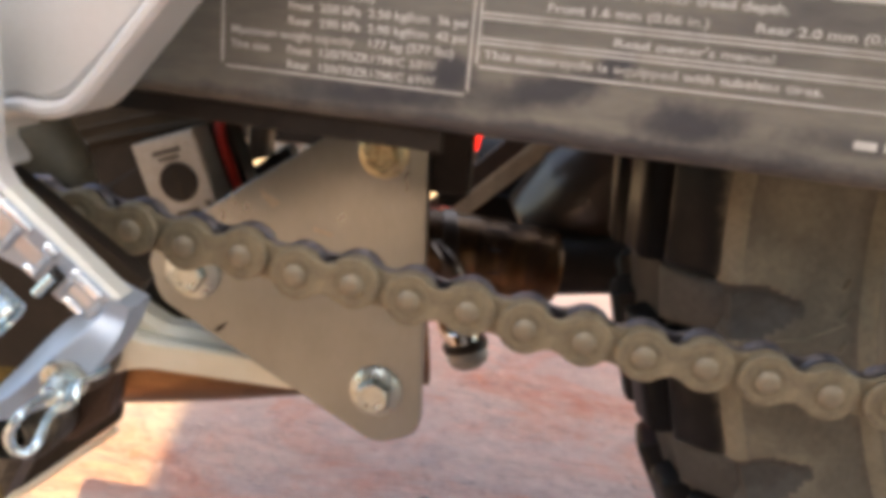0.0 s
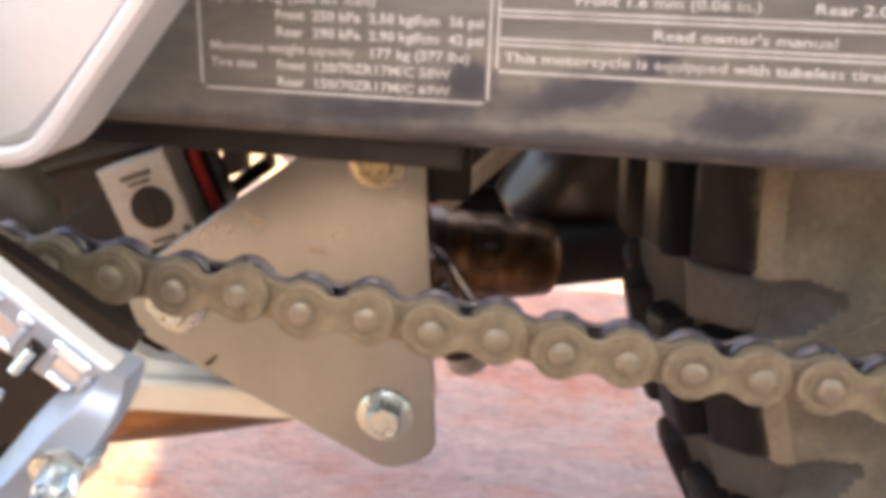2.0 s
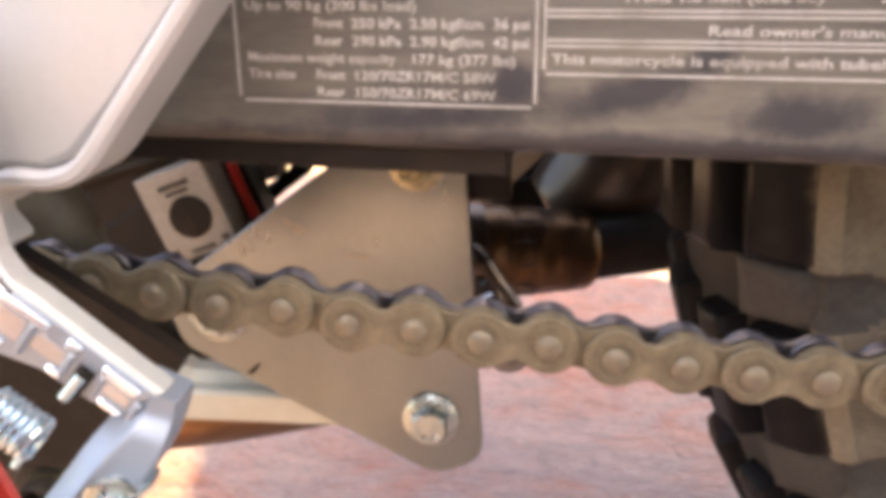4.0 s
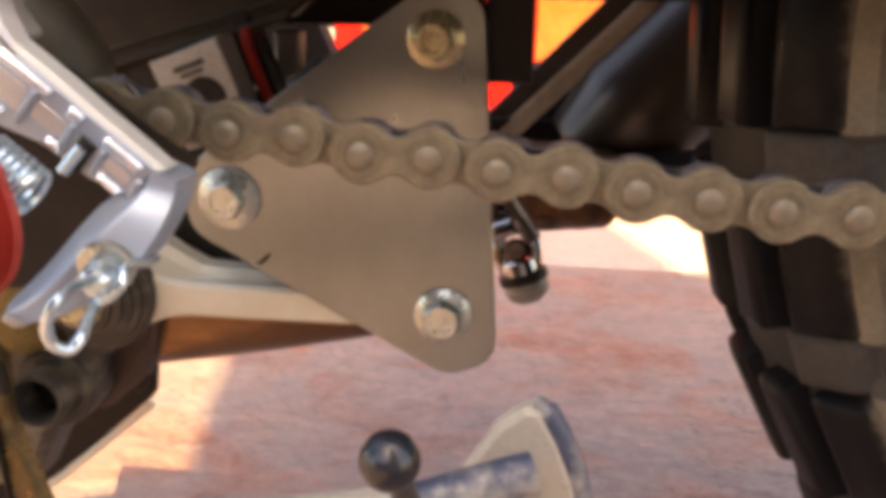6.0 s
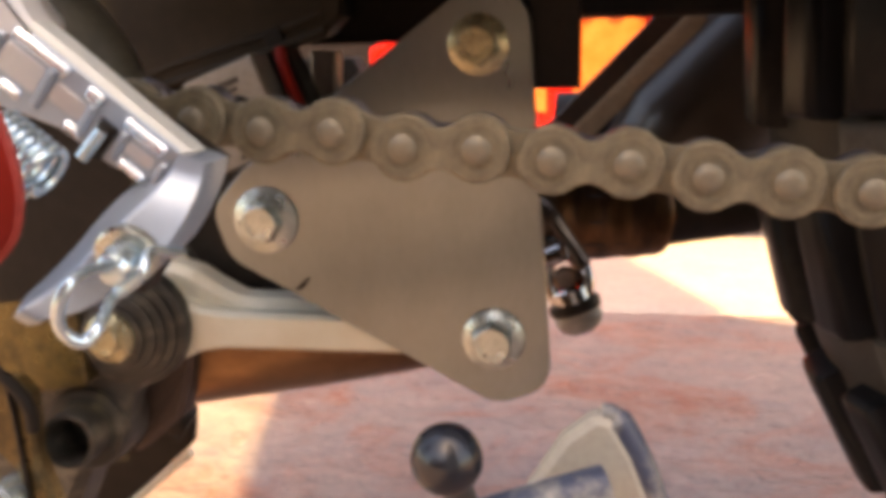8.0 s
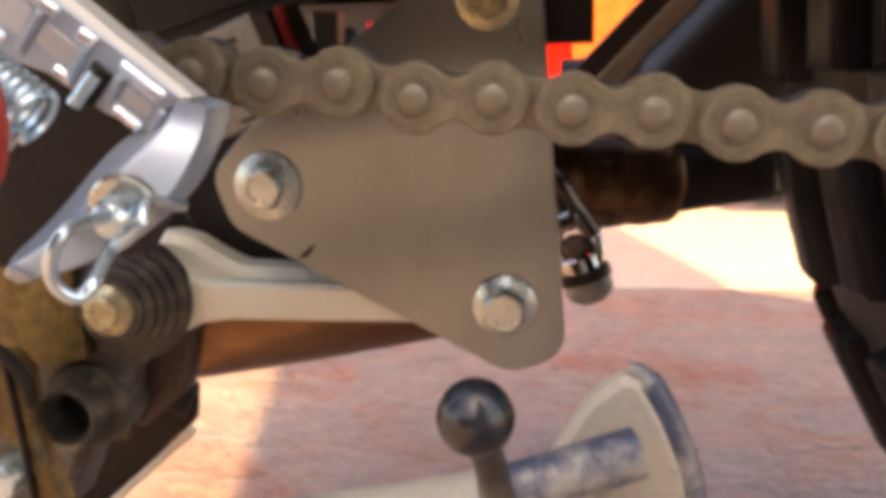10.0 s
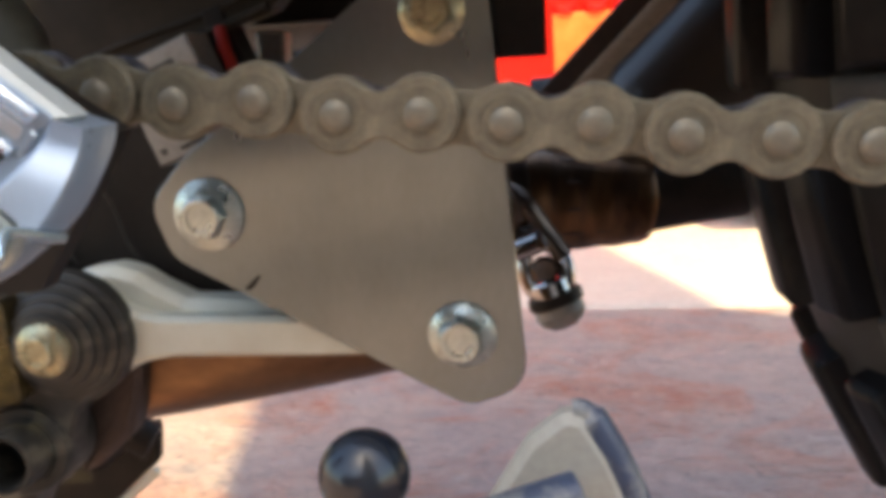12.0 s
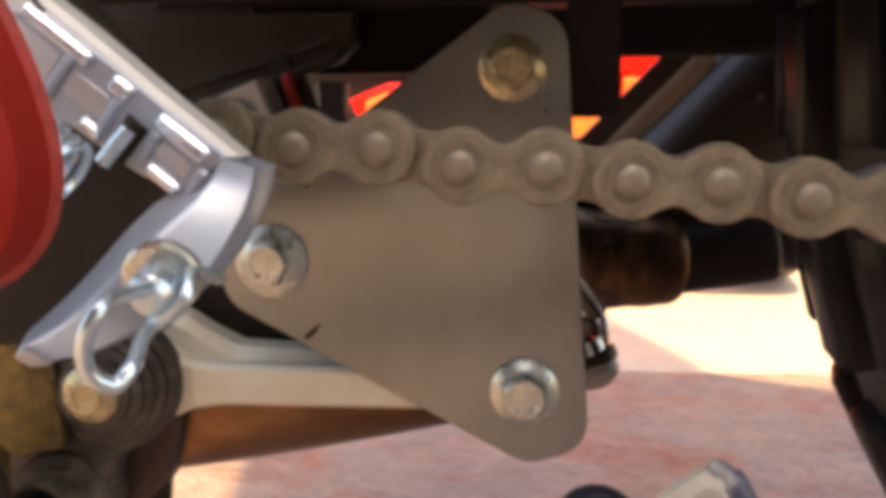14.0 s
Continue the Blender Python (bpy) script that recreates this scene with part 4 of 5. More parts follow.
for k in range(7 * 14 + 1):
    a = 2 * math.pi * k / 14
    coil.append(Vector((-0.0894, -0.0600, 0.3925)) + FACE_WAY * (0.0015 * k / 14) + FACE_DOWN * (0.0040 * math.cos(a)) + Vector((0, 0.0040 * math.sin(a), 0)))
part("return_spring", sweep(coil, 0.00062, 8), M_BLUEZ, fork, "bluish zinc coil spring")
part("spring_tail", sweep(curve_points([coil[0], Vector((-0.0915, -0.0615, 0.3905)), Vector((-0.0935, -0.0620, 0.3885))]), 0.0008, 8), M_BLUEZ, fork)
UPPER = curve_points([(-0.0787, -0.043, 0.3943), (-0.0807, -0.044, 0.3915), (-0.0831, -0.0465, 0.3891), (-0.0861, -0.049, 0.3871), (-0.0892, -0.052, 0.3835), (-0.0933, -0.0555, 0.378), (-0.0962, -0.059, 0.3743), (-0.0975, -0.0615, 0.3726)], 4)
LOWER = curve_points([(-0.0712, -0.043, 0.3917), (-0.0718, -0.044, 0.3883), (-0.0729, -0.0465, 0.3843), (-0.0754, -0.049, 0.3794), (-0.0792, -0.052, 0.3753), (-0.0837, -0.0555, 0.3717), (-0.0882, -0.059, 0.3698), (-0.0925, -0.0615, 0.3692)], 4)
b = bmesh.new()
rings = []
for u, l in zip(UPPER, LOWER):
    r = u * 0.64 + l * 0.36
    ring = [u + Vector((0, 0.0095, 0)), u + Vector((0, 0.0052, 0)), u + Vector((0, 0.0040, 0)) + (l - u) * 0.02]
    ring += [r + (u - r) * 0.14 + Vector((0, 0.0002, 0)), r + (u - r) * 0.06 + Vector((0, -0.0005, 0)), r + (l - r) * 0.04 + Vector((0, -0.0008, 0)), r + (l - r) * 0.12 + Vector((0, -0.0008, 0))]
    ring += [l + (u - l) * 0.05 + Vector((0, -0.0004, 0)), l + Vector((0, 0.0006, 0)), l + Vector((0, 0.0085, 0))]
    rings.append([b.verts.new(q) for q in ring])
tip = sum((v.co for v in rings[-1]), Vector()) / len(rings[-1])
last = rings[-1]
for grow, out in ((0.90, 0.0016), (0.62, 0.0028)):
    rings.append([b.verts.new(tip + (v.co - tip) * grow + Vector((-0.75, -0.2, -0.6)) * out) for v in last])
for p, q in zip(rings, rings[1:]):
    for k in range(10):
        b.faces.new((p[k], p[(k + 1) % 10], q[(k + 1) % 10], q[k]))
b.faces.new(rings[0])
b.faces.new(rings[-1][::-1])
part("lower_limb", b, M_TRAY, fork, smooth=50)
# black sheet in place of the shade in the fork's hollow
part("recess_shade", slab([Vector(p) for p in ((-0.079, 0.3895), (-0.17, 0.452), (-0.17, 0.355), (-0.098, 0.362), (-0.086, 0.379))], -0.021, -0.016), M_BLACK, fork, "black sheet for the shade inside the fork")
clip = world_thing("r_clip", (-0.078, -0.060, 0.373), "bright zinc hairpin clip through the clevis pin", "clip")
wire = [(-0.0770, -0.0440, 0.3765), (-0.0756, -0.0500, 0.3778), (-0.0750, -0.0560, 0.3796), (-0.0748, -0.0592, 0.3799), (-0.0743, -0.0620, 0.3777), (-0.0766, -0.0620, 0.3755), (-0.0794, -0.0620, 0.3738), (-0.0786, -0.0660, 0.3728),
        (-0.0776, -0.0700, 0.3714), (-0.0788, -0.0722, 0.3699), (-0.0806, -0.0738, 0.3718), (-0.0806, -0.0745, 0.3752), (-0.0790, -0.0735, 0.3788), (-0.0788, -0.0690, 0.3795), (-0.0784, -0.0650, 0.3792), (-0.0770, -0.0600, 0.3800)]
part("clip_wire", sweep(curve_points(wire), 0.0010, 12), M_BLUEZ, clip)
PIN_AT, PIN_WAY = (-0.0784, -0.0630, 0.3780), (0.12, -0.95, -0.25)
part("clevis_pin", lathe([(-0.0085, 0.0030), (-0.002, 0.0031), (0.0, 0.0029), (0.0010, 0.0020)], PIN_AT, PIN_WAY, 24), M_BLUEZ, clip)
part("pin_washer", lathe([(-0.0062, 0.0050), (-0.0050, 0.0050), (-0.0046, 0.0045)], PIN_AT, PIN_WAY, 28), M_ZINC, clip)
redc = world_thing("footrest_rubber", (-0.11, -0.07, 0.39), "dull red rubber footrest pad", "footrest")
edge = curve_points([Vector(p) for p in ((-0.0860, 0.4240), (-0.0795, 0.4140), (-0.0750, 0.4050), (-0.0730, 0.3970), (-0.0735, 0.3920), (-0.0752, 0.3885), (-0.0790, 0.3855), (-0.0860, 0.3830), (-0.100, 0.3810))], 6)
pad = edge + [Vector((-0.13, 0.378)), Vector((-0.13, 0.432)), Vector((-0.092, 0.430))]
part("pad", slab(pad, -0.096, -0.089, 0.0010), M_RED, redc, smooth=32)
part("pad_insert", slab(rounded([Vector(p) for p in ((-0.086, 0.4125), (-0.0790, 0.4120), (-0.0760, 0.4070), (-0.0765, 0.4050), (-0.086, 0.4046))], 0.002, 4), -0.0966, -0.0950, 0.0004), M_BLACK, redc, "black rubber insert")
part("pad_edge", sweep([Vector((p.x, -0.0895, p.y)) for p in edge], 0.0007, 8), M_PINK, redc, "pale pink rim")
part("pad_bolt", lathe([(0, 0.006), (0.002, 0.0058), (0.003, 0.004)], (-0.0900, -0.0962, 0.4080), (0, -1, 0), 24), M_BLACK, redc)

# hose under the bracket
hose = world_thing("rubber_hose", (-0.13, 0.02, 0.41), "dusty olive rubber hose under the cover", "hose")
part("hose_body", sweep(curve_points([(-0.18, 0.03, 0.440), (-0.150, 0.022, 0.428), (-0.132, 0.02, 0.412), (-0.1285, 0.024, 0.398), (-0.135, 0.035, 0.386)]), 0.0105, 20), M_OLIVE, hose)
part("hose_band", sweep([(-0.1305, 0.021, 0.4075), (-0.129, 0.0225, 0.4025)], 0.0113, 20), M_BOSS, hose)

# ---- cast arm, boss and tubes ----
arm = world_thing("linkage_arm", (-0.14, 0.09, 0.32), "dusty cast aluminium linkage arm bolted to a black casting", "linkage arm")
web = [Vector(p) for p in ((-0.1750, 0.333), (-0.1612, 0.3371), (-0.1517, 0.3382), (-0.1436, 0.3360), (-0.1367, 0.3315), (-0.1279, 0.3270), (-0.1098, 0.3262), (-0.0905, 0.3250), (-0.04, 0.322), (-0.04, 0.316), (-0.15, 0.306), (-0.175, 0.300))]
part("arm_web", slab(rounded(web, 0.004, 4), 0.090, 0.104, 0.003), M_ARM, arm)
face = [Vector(p) for p in ((-0.1570, 0.3330), (-0.1480, 0.3275), (-0.1400, 0.3243), (-0.1329, 0.3232), (-0.0864, 0.3230), (-0.04, 0.3215), (-0.04, 0.3095), (-0.0667, 0.3109), (-0.1310, 0.3103), (-0.1400, 0.3088), (-0.1469, 0.3058), (-0.1531, 0.3010), (-0.165, 0.2950), (-0.170, 0.320))]
part("arm_face", slab(rounded(face, 0.003, 4), 0.0835, 0.0925, 0.0015), M_ARM, arm)
part("boss", lathe([(0, 0.0215), (0.0060, 0.0215), (0.0066, 0.0208), (0.0068, 0.0192), (0.0088, 0.0190), (0.0092, 0.0184), (0.0094, 0.0166), (0.0114, 0.0164), (0.0118, 0.0158), (0.0120, 0.0142), (0.0138, 0.0140), (0.0142, 0.0134), (0.0144, 0.0112), (0.0164, 0.0108), (0.0168, 0.0090)], (-0.1640, 0.084, 0.3185), (0.05, -1, 0.0), 56), M_BOSS, arm, "worn black stepped pivot boss")
hex_bolt(arm, (-0.1630, 0.0672, 0.3190), 0.0086, 0.0052, 0.0050, M_YZINC, 0.1, label="sunlit zinc pivot bolt")
low = [Vector(p) for p in ((-0.180, 0.312), (-0.1463, 0.3087), (-0.1540, 0.3020), (-0.1625, 0.2940), (-0.1655, 0.2850), (-0.1661, 0.2781), (-0.1721, 0.2690), (-0.186, 0.268), (-0.196, 0.30))]
part("boss_web", slab(rounded(low, 0.004, 4), 0.076, 0.086, 0.0012), M_BOSS, arm)
fold = [Vector(p) for p in ((-0.1500, 0.3035), (-0.1512, 0.2950), (-0.1540, 0.2860), (-0.1570, 0.2775), (-0.1713, 0.2652), (-0.1786, 0.2614), (-0.1765, 0.2774), (-0.1699, 0.2931), (-0.1554, 0.3050))]
part("heat_shield", slab(rounded(fold, 0.003, 4), 0.096, 0.108, 0.002), M_SMOKE, arm, "dark folded heat shield")
tube = world_thing("drain_tube", (-0.18, 0.08, 0.285), "open ended grey metal tube stub in a worn collar", "tube")
b = bmesh.new()
c, ax = Vector((-0.1790, 0.060, 0.2840)), Vector((0.10, -0.98, 0.10)).normalized()
lathe([(-0.035, 0.0098), (-0.001, 0.0098), (0.0, 0.0092), (0.0, 0.0080), (-0.001, 0.0074), (-0.035, 0.0074)], c, ax, 32, b, cap=False)
part("tube_wall", b, M_BOSS, tube)
part("collar", lathe([(-0.032, 0.0150), (-0.014, 0.0150), (-0.0125, 0.0142), (-0.0125, 0.0108), (-0.0110, 0.0106), (-0.0110, 0.0099)], c, ax, 32, cap=False), M_BOSS, tube)
part("tube_floor", lathe([(-0.034, 0.0076), (-0.032, 0.0076)], c, ax, 24), M_BLACK, tube)
header = world_thing("header_pipe", (-0.10, 0.13, 0.30), "brown heat-stained exhaust header pipe", "exhaust pipe")
part("pipe", sweep(curve_points([(-0.30, 0.13, 0.275), (-0.20, 0.128, 0.291), (-0.12, 0.13, 0.303), (-0.03, 0.15, 0.314)]), [0.0275 - 0.0055 * k / 18 for k in range(19)], 32), M_BRONZE, header)

# black castings of the engine side
eng = world_thing("engine_casing", (-0.25, 0.11, 0.30), "worn black engine casing with dusty ledges", "engine")
cas = [Vector(p) for p in ((-0.45, 0.335), (-0.205, 0.338), (-0.188, 0.342), (-0.174, 0.335), (-0.176, 0.30), (-0.185, 0.265), (-0.20, 0.235), (-0.45, 0.20))]
part("casing_body", slab(rounded(cas, 0.008, 4), 0.080, 0.102, 0.004), M_BOSS, eng)
part("ledge", slab(rounded([Vector(p) for p in ((-0.45, 0.296), (-0.45, 0.3365), (-0.190, 0.3365), (-0.1745, 0.3345), (-0.1735, 0.3015), (-0.190, 0.2985))], 0.003), 0.0665, 0.084, 0.0008), M_GOLD, eng, "dusty casting face with sunlight in its yellow")
strap = [Vector(p) for p in ((-0.1990, 0.3110), (-0.1848, 0.3114), (-0.1803, 0.3060), (-0.1812, 0.2851), (-0.1747, 0.2614), (-0.1690, 0.2420), (-0.1800, 0.2420), (-0.1858, 0.2607), (-0.1896, 0.2789), (-0.1990, 0.2900))]
part("side_strap", slab(rounded(strap, 0.003, 4), 0.047, 0.054, 0.0014), M_GOLD, eng, "strap with sunlight in its yellow")
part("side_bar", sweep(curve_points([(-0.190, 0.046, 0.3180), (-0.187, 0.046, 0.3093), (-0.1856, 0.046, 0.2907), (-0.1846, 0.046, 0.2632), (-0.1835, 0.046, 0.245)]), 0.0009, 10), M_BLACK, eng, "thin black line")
# black rod drawn as the shade round the strap's edge
part("strap_shade", sweep(curve_points([(-0.205, 0.0455, 0.3135), (-0.1955, 0.0455, 0.3160), (-0.1870, 0.0455, 0.3125), (-0.1805, 0.0455, 0.3040), (-0.1795, 0.0455, 0.2950)]), 0.0021, 10), M_BLACK, eng, "dark rod for the shade along the strap")
part("knob", lathe([(-0.012, 0.0060), (-0.002, 0.0064), (0.0, 0.0058), (0.001, 0.0035)], (-0.1905, 0.0380, 0.2725), (0.1, -1, 0.1), 24), M_BLUEZ, eng, "bluish zinc bolt head")
sump = world_thing("sump_guard", (-0.25, 0.215, 0.19), "black sump guard plate with a pale rod for its lit rim", "guard")
sg = [Vector(p) for p in ((-0.205, 0.236), (-0.2080, 0.2150), (-0.2106, 0.2116), (-0.267, 0.1615), (-0.32, 0.125), (-0.45, 0.125), (-0.45, 0.16), (-0.32, 0.17), (-0.267, 0.206))]
part("guard_plate", slab(rounded(sg, 0.003, 3), 0.200, 0.206, 0.0015), M_BLACK, sump)
# pale rod puts the light caught by the rim into colour
part("guard_edge", sweep([(-0.2090, 0.199, 0.2095), (-0.267, 0.199, 0.1595), (-0.32, 0.199, 0.121)], 0.0022, 8), M_ARM, sump, "pale edge for the lit rim")
part("rubber_stop", sweep(curve_points([(-0.235, 0.19, 0.222), (-0.218, 0.19, 0.234), (-0.2050, 0.192, 0.228)]), 0.009, 16), M_BLACK, sump)
lug = world_thing("frame_lug", (-0.13, 0.10, 0.36), "black frame lug with thin lines for glints", "frame lug")
lg = [Vector(p) for p in ((-0.19, 0.365), (-0.160, 0.378), (-0.140, 0.392), (-0.105, 0.388), (-0.065, 0.365), (-0.06, 0.318), (-0.0905, 0.314), (-0.1098, 0.3150), (-0.128, 0.3160), (-0.14, 0.323), (-0.19, 0.323))]
part("lug_plate", slab(rounded(lg, 0.004, 4), 0.106, 0.114, 0.001), M_BLACK, lug)
# thin paler lines drawn for the glints on the glossy lug
part("glint_edge", sweep(curve_points([(-0.166, 0.103, 0.3620), (-0.1580, 0.103, 0.3600), (-0.1545, 0.103, 0.3530), (-0.1520, 0.103, 0.3440), (-0.1470, 0.103, 0.3360), (-0.1380, 0.103, 0.3265)]), 0.0004, 8), M_BOSS, lug)
part("glint_edge", sweep(curve_points([(-0.1770, 0.103, 0.3540), (-0.1760, 0.103, 0.3440), (-0.1710, 0.103, 0.3370)]), 0.0004, 8), M_BOSS, lug)

# grey box with a round dial
dbox = thing("dial_box", (-0.1222, 0.087, 0.3900), "small grey metal box with a dark slotted dial", "box", turn=pose(0, 0, 0, 0, -21, 0))
OFFSET[dbox] = Vector()
part("case", box(-0.0128, 0.0128, 0, 0.016, -0.0165, 0.0150, 0.0006), M_DIALBOX, dbox)
part("dial", lathe([(0, 0.0076), (0.0005, 0.0074), (0.0006, 0.0)], (0.0010, -0.0002, -0.0025), (0, -1, 0), 32, cap=False), M_BLACK, dbox, "dark round dial")
part("dial_slot", box(0.0006, 0.0014, -0.0011, -0.0004, -0.0085, 0.0035), M_COVER, dbox)
for x0, x1, z0, z1 in ((-0.0055, 0.0060, 0.0085, 0.0105), (-0.0040, 0.0045, 0.0062, 0.0076), (-0.0040, 0.0050, -0.0148, -0.0134), (0.0085, 0.0112, -0.0140, -0.0118), (-0.0105, -0.0085, -0.0140, -0.0120)):
    part("printed_bar", box(x0, x1, -0.0003, 0, z0, z1), M_BOSS, dbox)
part("dark_holder", box(0.0128, 0.0195, 0.0175, 0.03, -0.0165, 0.022, 0.0006), M_BLACK, dbox)
part("back_holder", box(-0.045, 0.0150, 0.02, 0.026, -0.004, 0.060, 0.0006), M_BLACK, dbox)

# ---- exhaust behind ----
exh = world_thing("exhaust", (0.0, 0.24, 0.35), "dark exhaust pipe with a heat-stained ribbed collar", "exhaust")
can = curve_points([(0.008, 0.2665, 0.3390), (0.022, 0.267, 0.3500), (0.040, 0.268, 0.3660), (0.080, 0.270, 0.4060), (0.140, 0.272, 0.4660), (0.200, 0.274, 0.5260)], 5)
part("silencer_body", sweep(can, [0.023 + 0.012 * min(1, k / 9) for k in range(len(can))], 64), M_SILENCER, exh, "smooth dark brown silencer body", smooth=70)
bar_way = lambda x, c: Vector((x, x + c))
tilted = lambda x, y, z: (x, y + 0.3 * (z - x - 0.378), z)
part("heat_strip", slab(rounded([bar_way(-0.048, 0.3860), bar_way(0.045, 0.3860), Vector((0.0480, 0.4280)), Vector((0.0440, 0.4180)), Vector((0.0380, 0.4080)), bar_way(0.0130, 0.3710), bar_way(-0.030, 0.3720), bar_way(-0.040, 0.3800)], 0.003, 4), 0.2600, 0.2630, 0.0008, at=tilted), M_TAN, exh, "tan bracket strip")
part("mounting_bar", slab([bar_way(-0.075, 0.4000), bar_way(0.080, 0.4015), bar_way(0.080, 0.3855), bar_way(-0.075, 0.3850)], 0.2670, 0.2720, 0.0012), M_SMOKE, exh, "dark mounting bar")
# black plate added to darken an open gap beside the sleeve
part("gap_plate", box(-0.046, 0.004, 0.262, 0.266, 0.334, 0.358, 0.001), M_BLACK, exh)
cl = [(-0.054 + 0.078 * k / 24, 0.212 + 0.020 * k / 24, 0.3345 - 0.0050 * k / 24) for k in range(25)]
cr = [0.0246 - 0.0050 * k / 24 + 0.0004 * math.sin(k * 1.35) * (k > 7) for k in range(24)] + [0.0180]
part("sleeve", sweep(cl, cr, 40), M_COLLAR, exh, "heat-stained brown steel sleeve", smooth=60)
for k in range(5):
    a = radians(-150 + 30 * k)
    way_out = Vector((0, math.sin(a), math.cos(a)))
    part("sleeve_crease", sweep([Vector(cl[8]) + way_out * (cr[8] - 0.0004), Vector(cl[15]) + way_out * (cr[15] - 0.0002), Vector(cl[22]) + way_out * (cr[22] - 0.0004)], [0.0004, 0.0010, 0.0004], 8), M_SMOKE, exh)
part("clamp_band", lathe([(-0.0040, 0.0262), (-0.0036, 0.0272), (0.0036, 0.0268), (0.0040, 0.0258)], (-0.034, 0.2168, 0.3312), (0.96, 0.25, -0.02), 48, cap=False), M_STRAP, exh, "polished brown clamp band")
core = [(0.0 - 0.03, 0.315, 0.352), (0.03, 0.315, 0.350), (0.075, 0.315, 0.348), (0.12, 0.315, 0.346)]
part("muffler_core", sweep(core, [0.030, 0.034, 0.036, 0.036], 32), M_BLACK, exh)
part("collar_bolt", sweep([(-0.030, 0.205, 0.332), (-0.026, 0.192, 0.325)], [0.004, 0.0035], 6), M_CHROME, exh)
part("silencer", sweep([(0.016, 0.231, 0.3295), (0.040, 0.233, 0.3325), (0.0655, 0.235, 0.3352), (0.0675, 0.235, 0.3354), (0.0685, 0.235, 0.3355)], [0.0160, 0.0155, 0.0150, 0.0142, 0.0120], 32), M_BLACK, exh)
joint = world_thing("ball_joint", (-0.012, 0.187, 0.31), "bright chrome eye joint with a grey rubber tip", "joint")
top, foot_at = Vector((-0.0265, 0.190, 0.3325)), Vector((-0.0108, 0.183, 0.2862))
way = foot_at - top
unit = way.normalized()
across = Vector((0.95, 0.0, 0.32)).normalized()
eye_at = top + unit * 0.0245
loop = [eye_at + unit * (0.0112 * math.cos(a)) + across * (0.0083 * math.sin(a)) + Vector((0, -0.002 * math.cos(a), 0)) for a in [2 * math.pi * k / 36 for k in range(36)]]
part("eye", sweep(loop, 0.0026, 14, closed=True, flat=(1, 1.4)), M_CHROME, joint, "chrome clamp loop")
part("barrel", lathe([(-0.0095, 0.0040), (-0.0090, 0.0046), (0.0065, 0.0046), (0.0070, 0.0040)], top + unit * 0.0125 + Vector((-0.003, -0.006, 0)), (0.85, -0.25, 0.35), 24), M_CHROME, joint, "chrome barrel nut")
part("strap_arm", sweep(curve_points([top + Vector((-0.010, 0.010, 0.014)), top + Vector((0.000, -0.002, 0.006)), top + unit * 0.010 + across * 0.006, top + unit * 0.022 + across * 0.0095]), 0.0044, 14, flat=(1, 0.45)), M_STRAP, joint, "brown polished clamp strap")
part("eye_core", lathe([(0, 0.0056), (0.0040, 0.0056), (0.0052, 0.0040), (0.0050, 0.0010)], eye_at - unit * 0.001 + Vector((0, -0.002, 0)), (0.1, -1, 0.15), 24), M_MUFF, joint, "dark threaded end")
part("collar_block", lathe([(0.0, 0.0068), (0.0010, 0.0076), (0.0065, 0.0078), (0.0075, 0.0070)], eye_at + unit * 0.0035 + Vector((0, -0.0035, 0)), way, 28), M_CHROME, joint, "bright chrome collar")
part("cap", lathe([(0.0342, 0.0106), (0.035, 0.0114), (0.0388, 0.0114), (0.0396, 0.0106)], top, way, 32), M_BLACK, joint, "black ring")
part("rubber_tip", lathe([(0.0394, 0.0099), (0.043, 0.0106), (0.0465, 0.0090), (0.049, 0.0051)], top, way, 28), M_DIALBOX, joint, "grey rubber tip")

# ---- parked car behind ----
car = world_thing("parked_car", (-0.2, 1.6, GZ), "rear of a parked car with red and amber tail lamps", "car")
along = lambda x, y, z: (y, x, z)
shell = [Vector(p) for p in ((1.33, 0.34), (4.75, 0.30), (4.95, 0.45), (4.90, 0.72), (4.05, 0.88), (3.35, 1.36), (2.0, 1.44), (1.48, 1.02), (1.33, 0.90))]
part("body", slab(rounded(shell, [0.05, 0.08, 0.1, 0.12, 0.1, 0.15, 0.15, 0.1, 0.06], 5), -1.20, 0.36, 0.05, at=along), M_CAR, car)
part("rear_window", slab(rounded([Vector(p) for p in ((1.535, 1.06), (1.93, 1.375), (1.94, 1.365), (1.545, 1.05))], 0.002, 2), -1.0, 0.16, at=lambda x, y, z: (y, x - 0.012, z + 0.012)), M_BALL, car, "dark rear window")
part("bumper", slab(rounded([Vector(p) for p in ((1.27, 0.46), (1.36, 0.46), (1.36, 0.60), (1.28, 0.60))], 0.02, 4), -1.18, 0.34, 0.02, at=along), M_CAR, car)
for wx, wy in ((-1.02, 1.62), (-1.02, 4.15), (0.290, 4.15)):
    part("tyre", lathe([(-0.085, 0.17), (-0.082, 0.24), (-0.070, 0.262), (-0.05, 0.270), (0.05, 0.270), (0.070, 0.262), (0.082, 0.24), (0.085, 0.17)], (wx, wy, GZ + 0.272), (1, 0, 0), 48), M_BOUNCETYRE, car, "tyre with bounced light in its olive tone")
part("tail_lamp", box(-0.160, 0.26, 1.262, 1.36, 0.20, 0.53, 0.012), M_LENSRED, car, "red lamp lens")
part("tail_lamp", slab(rounded([Vector(p) for p in ((-0.385, 0.30), (-0.175, 0.30), (-0.175, 0.444), (-0.30, 0.438), (-0.385, 0.405))], 0.012, 5), 1.262, 1.36, 0.006), M_LENSRED, car, "red lamp lens")
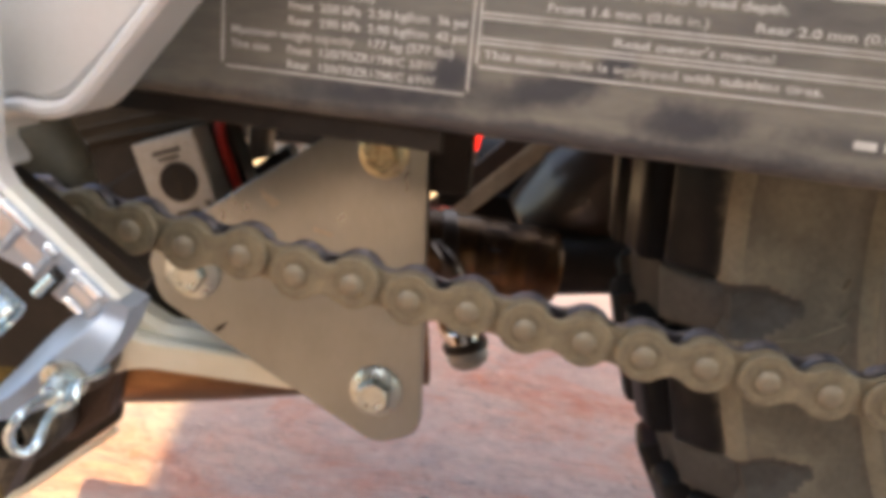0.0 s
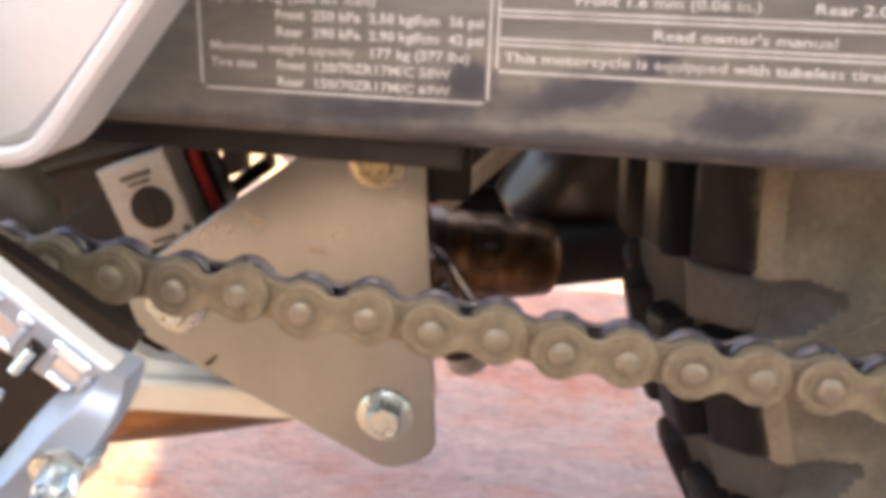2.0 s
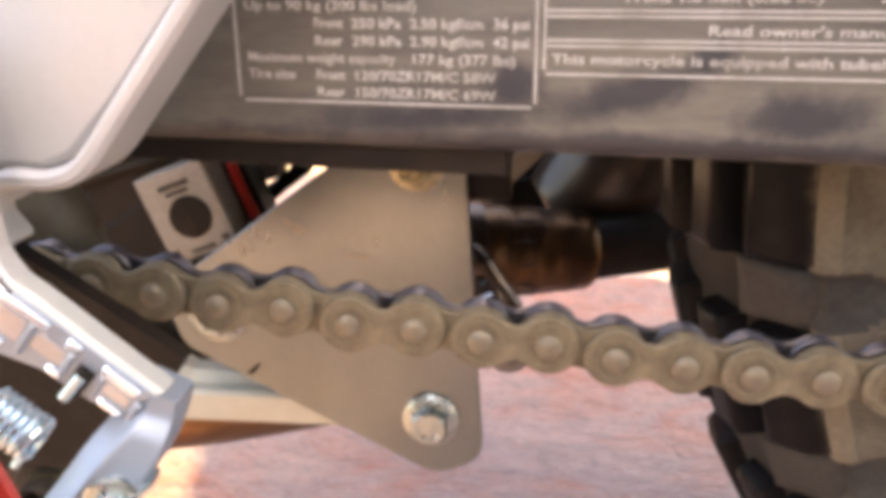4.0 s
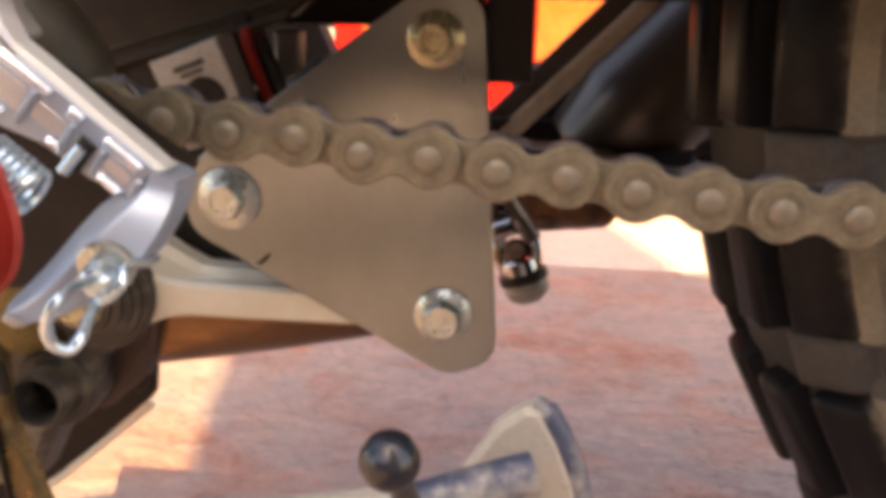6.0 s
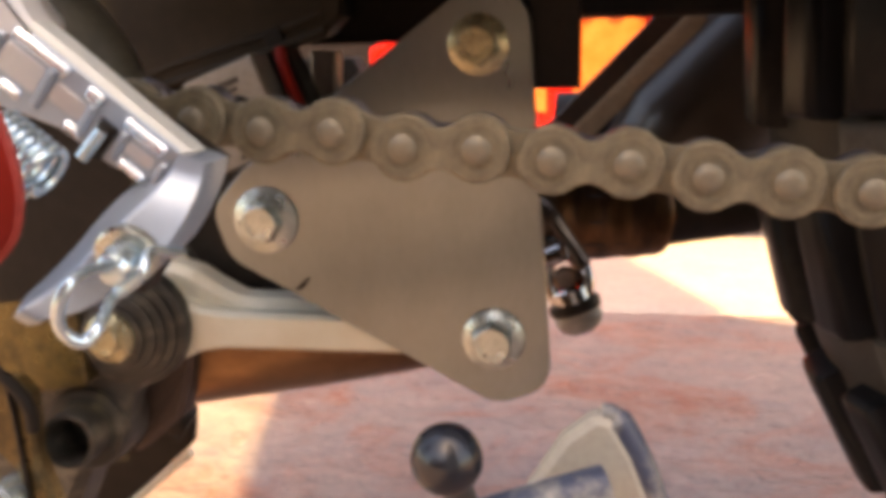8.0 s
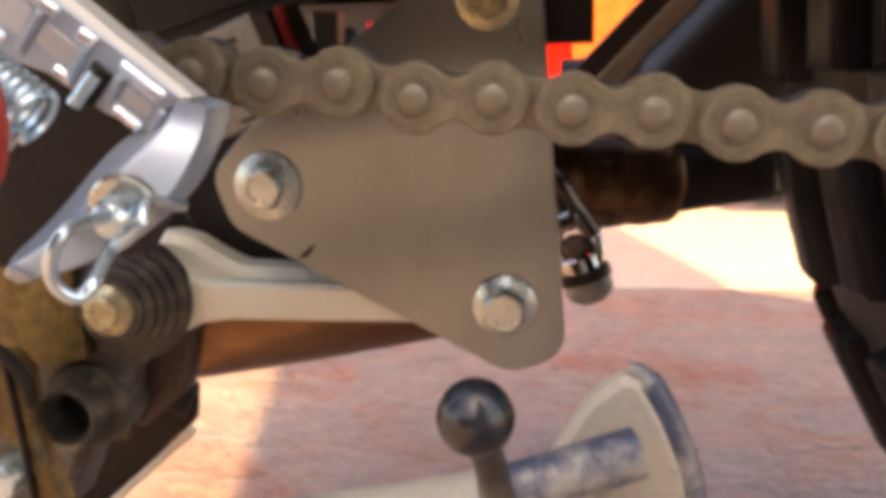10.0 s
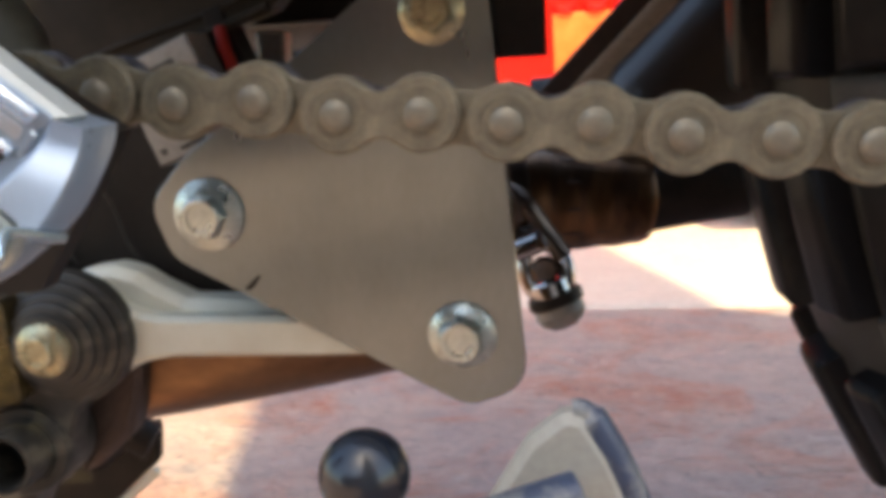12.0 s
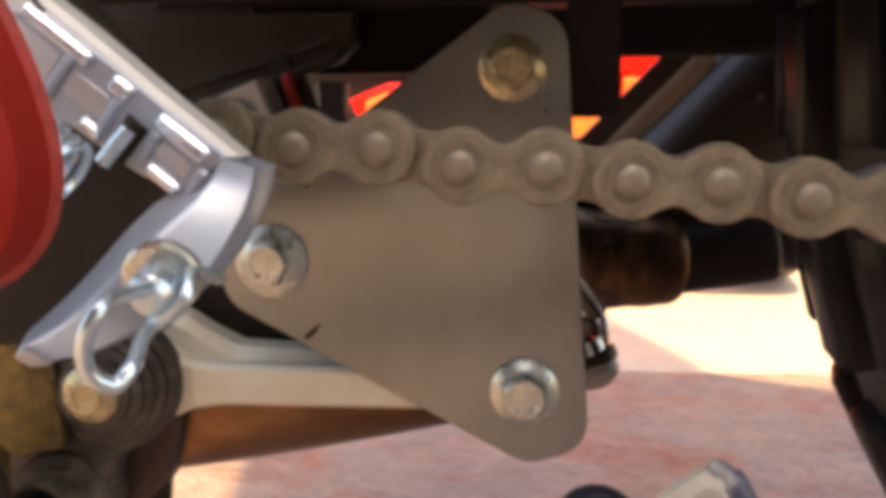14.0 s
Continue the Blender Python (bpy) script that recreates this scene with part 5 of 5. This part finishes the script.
for x0, x1, z0, z1 in ((-0.046, 0.068, 0.300, 0.444), (-0.122, -0.088, 0.296, 0.334), (0.082, 0.150, 0.395, 0.440)):
    part("amber_lens", box(x0, x1, 1.2550, 1.2615, z0, z1, 0.003), M_LENSAMB, car, "amber lamp lens")
part("amber_lens", slab(rounded([Vector(p) for p in ((-0.335, 0.33), (-0.20, 0.33), (-0.20, 0.428), (-0.30, 0.424), (-0.335, 0.41))], 0.010, 5), 1.2550, 1.2615, 0.003), M_LENSAMB, car, "amber lamp lens")
for x in (-0.026, 0.022, 0.070):
    part("lamp_boss", lathe([(0, 0.020), (0.005, 0.018), (0.006, 0.010), (0.003, 0.008)], (x, 1.2545, 0.462), (0, -1, 0), 28), M_LENSRED, car, "round red lamp boss")
cart = part("tyre", lathe([(-0.085, 0.17), (-0.082, 0.24), (-0.070, 0.262), (-0.05, 0.270), (0.05, 0.270), (0.070, 0.262), (0.082, 0.24), (0.085, 0.17)], (0.290, 1.33, GZ + 0.272), (1, 0, 0), 64), M_BOUNCETYRE, car, "tyre with bounced light in its olive tone")
for k in range(16):
    a = radians(-90 + (k - 8) * 6.2)
    for side in (-1, 1):
        u = Vector((0, -math.cos(a), math.sin(a)))
        v = Vector((0, math.sin(a), math.cos(a)))
        c = Vector((0.290, 1.33, GZ + 0.272)) + u * 0.2715
        part("tread_groove", sweep([c + Vector((side * 0.008, 0, 0)), c + Vector((side * 0.062, 0, 0)) + v * 0.012 - u * 0.004], 0.0022, 6), M_BLACK, cart)

# ---- dark frame above ----
fr = world_thing("bike_frame", (-0.05, 0.09, 0.43), "black painted motorcycle frame and rear mudguard underside", "frame")
part("beam", box(-0.155, 0.030, 0.105, 0.130, 0.4300, 0.56, 0.004), M_BLACK, fr)
part("rear_beam", box(-0.150, 0.120, 0.205, 0.235, 0.4195, 0.56, 0.003), M_BLACK, fr)
part("hanger_bar", box(-0.122, -0.050, 0.128, 0.142, 0.4108, 0.445, 0.001), M_BLACK, fr)
# panel added to keep a bright gap behind the box dark
part("gap_panel", box(-0.225, -0.128, 0.1205, 0.1245, 0.372, 0.445, 0.001), M_BLACK, fr)
part("post", box(-0.0265, -0.0117, 0.0850, 0.100, 0.3962, 0.45, 0.001), M_BLACK, fr)
part("cross_tube", sweep([(-0.16, 0.08, 0.440), (-0.05, 0.085, 0.442)], 0.010, 20), M_BLACK, fr)
lower_edge = [(-0.192, 0.3860), (-0.175, 0.3912), (-0.147, 0.4000), (-0.116, 0.4082), (-0.096, 0.4146)]
part("lower_cover", slab([Vector(p) for p in curve_points([(x, z, 0) for x, z in lower_edge], 5) for p in [(p.x, p.y)]] + [Vector((-0.090, 0.4200)), Vector((-0.090, 0.4295)), Vector((-0.192, 0.4295))], 0.106, 0.120, 0.0016), M_COVER, fr, "dusty brown plastic cover")
part("cover_lip", sweep(curve_points([(x, 0.1055, z + 0.0008) for x, z in lower_edge], 5), 0.0017, 10), M_COVER, fr)
part("cover_lip", sweep(curve_points([(x - 0.001, 0.1060, z + 0.0062) for x, z in lower_edge], 5), 0.0012, 10), M_COVER, fr)
part("connector", slab(rounded([Vector(p) for p in ((-0.1070, 0.4090), (-0.0975, 0.4085), (-0.0983, 0.3940), (-0.1070, 0.3905))], 0.001, 3), 0.121, 0.130, 0.0008), M_DIALBOX, fr, "pale grey connector")
part("red_wire", sweep(curve_points([(-0.1110, 0.1025, 0.4095), (-0.1086, 0.0985, 0.4038), (-0.1054, 0.0980, 0.3954), (-0.1023, 0.0980, 0.3877), (-0.0995, 0.1000, 0.3800)]), 0.0020, 12), M_RED, fr, "red wire")
part("rod", sweep([(-0.1122, 0.130, 0.3797), (-0.0907, 0.130, 0.3964)], 0.0032, 14), M_BLACK, fr)
part("rod_tip", sweep([(-0.0907, 0.130, 0.3964), (-0.0898, 0.130, 0.3971), (-0.0890, 0.130, 0.3977)], [0.0029, 0.0026, 0.0012], 14), M_DIALBOX, fr, "pale worn rod tip")
# dark block added only to hide bright ground behind the frame
part("dark_filler", slab(rounded([Vector(p) for p in ((-0.20, 0.366), (-0.055, 0.366), (-0.055, 0.386), (-0.134, 0.386), (-0.142, 0.404), (-0.20, 0.404))], 0.003), 0.30, 0.32, 0.001), M_BLACK, fr)
# unseen block above, sized to shade the tyre and plate
part("unseen_upper_body", slab(rounded([Vector((-0.12, 0.55)), Vector((0.62, 0.58)), Vector((0.75, 0.70)), Vector((-0.12, 0.74))], 0.03), -0.02, 0.26, 0.02), M_BLACK, fr)
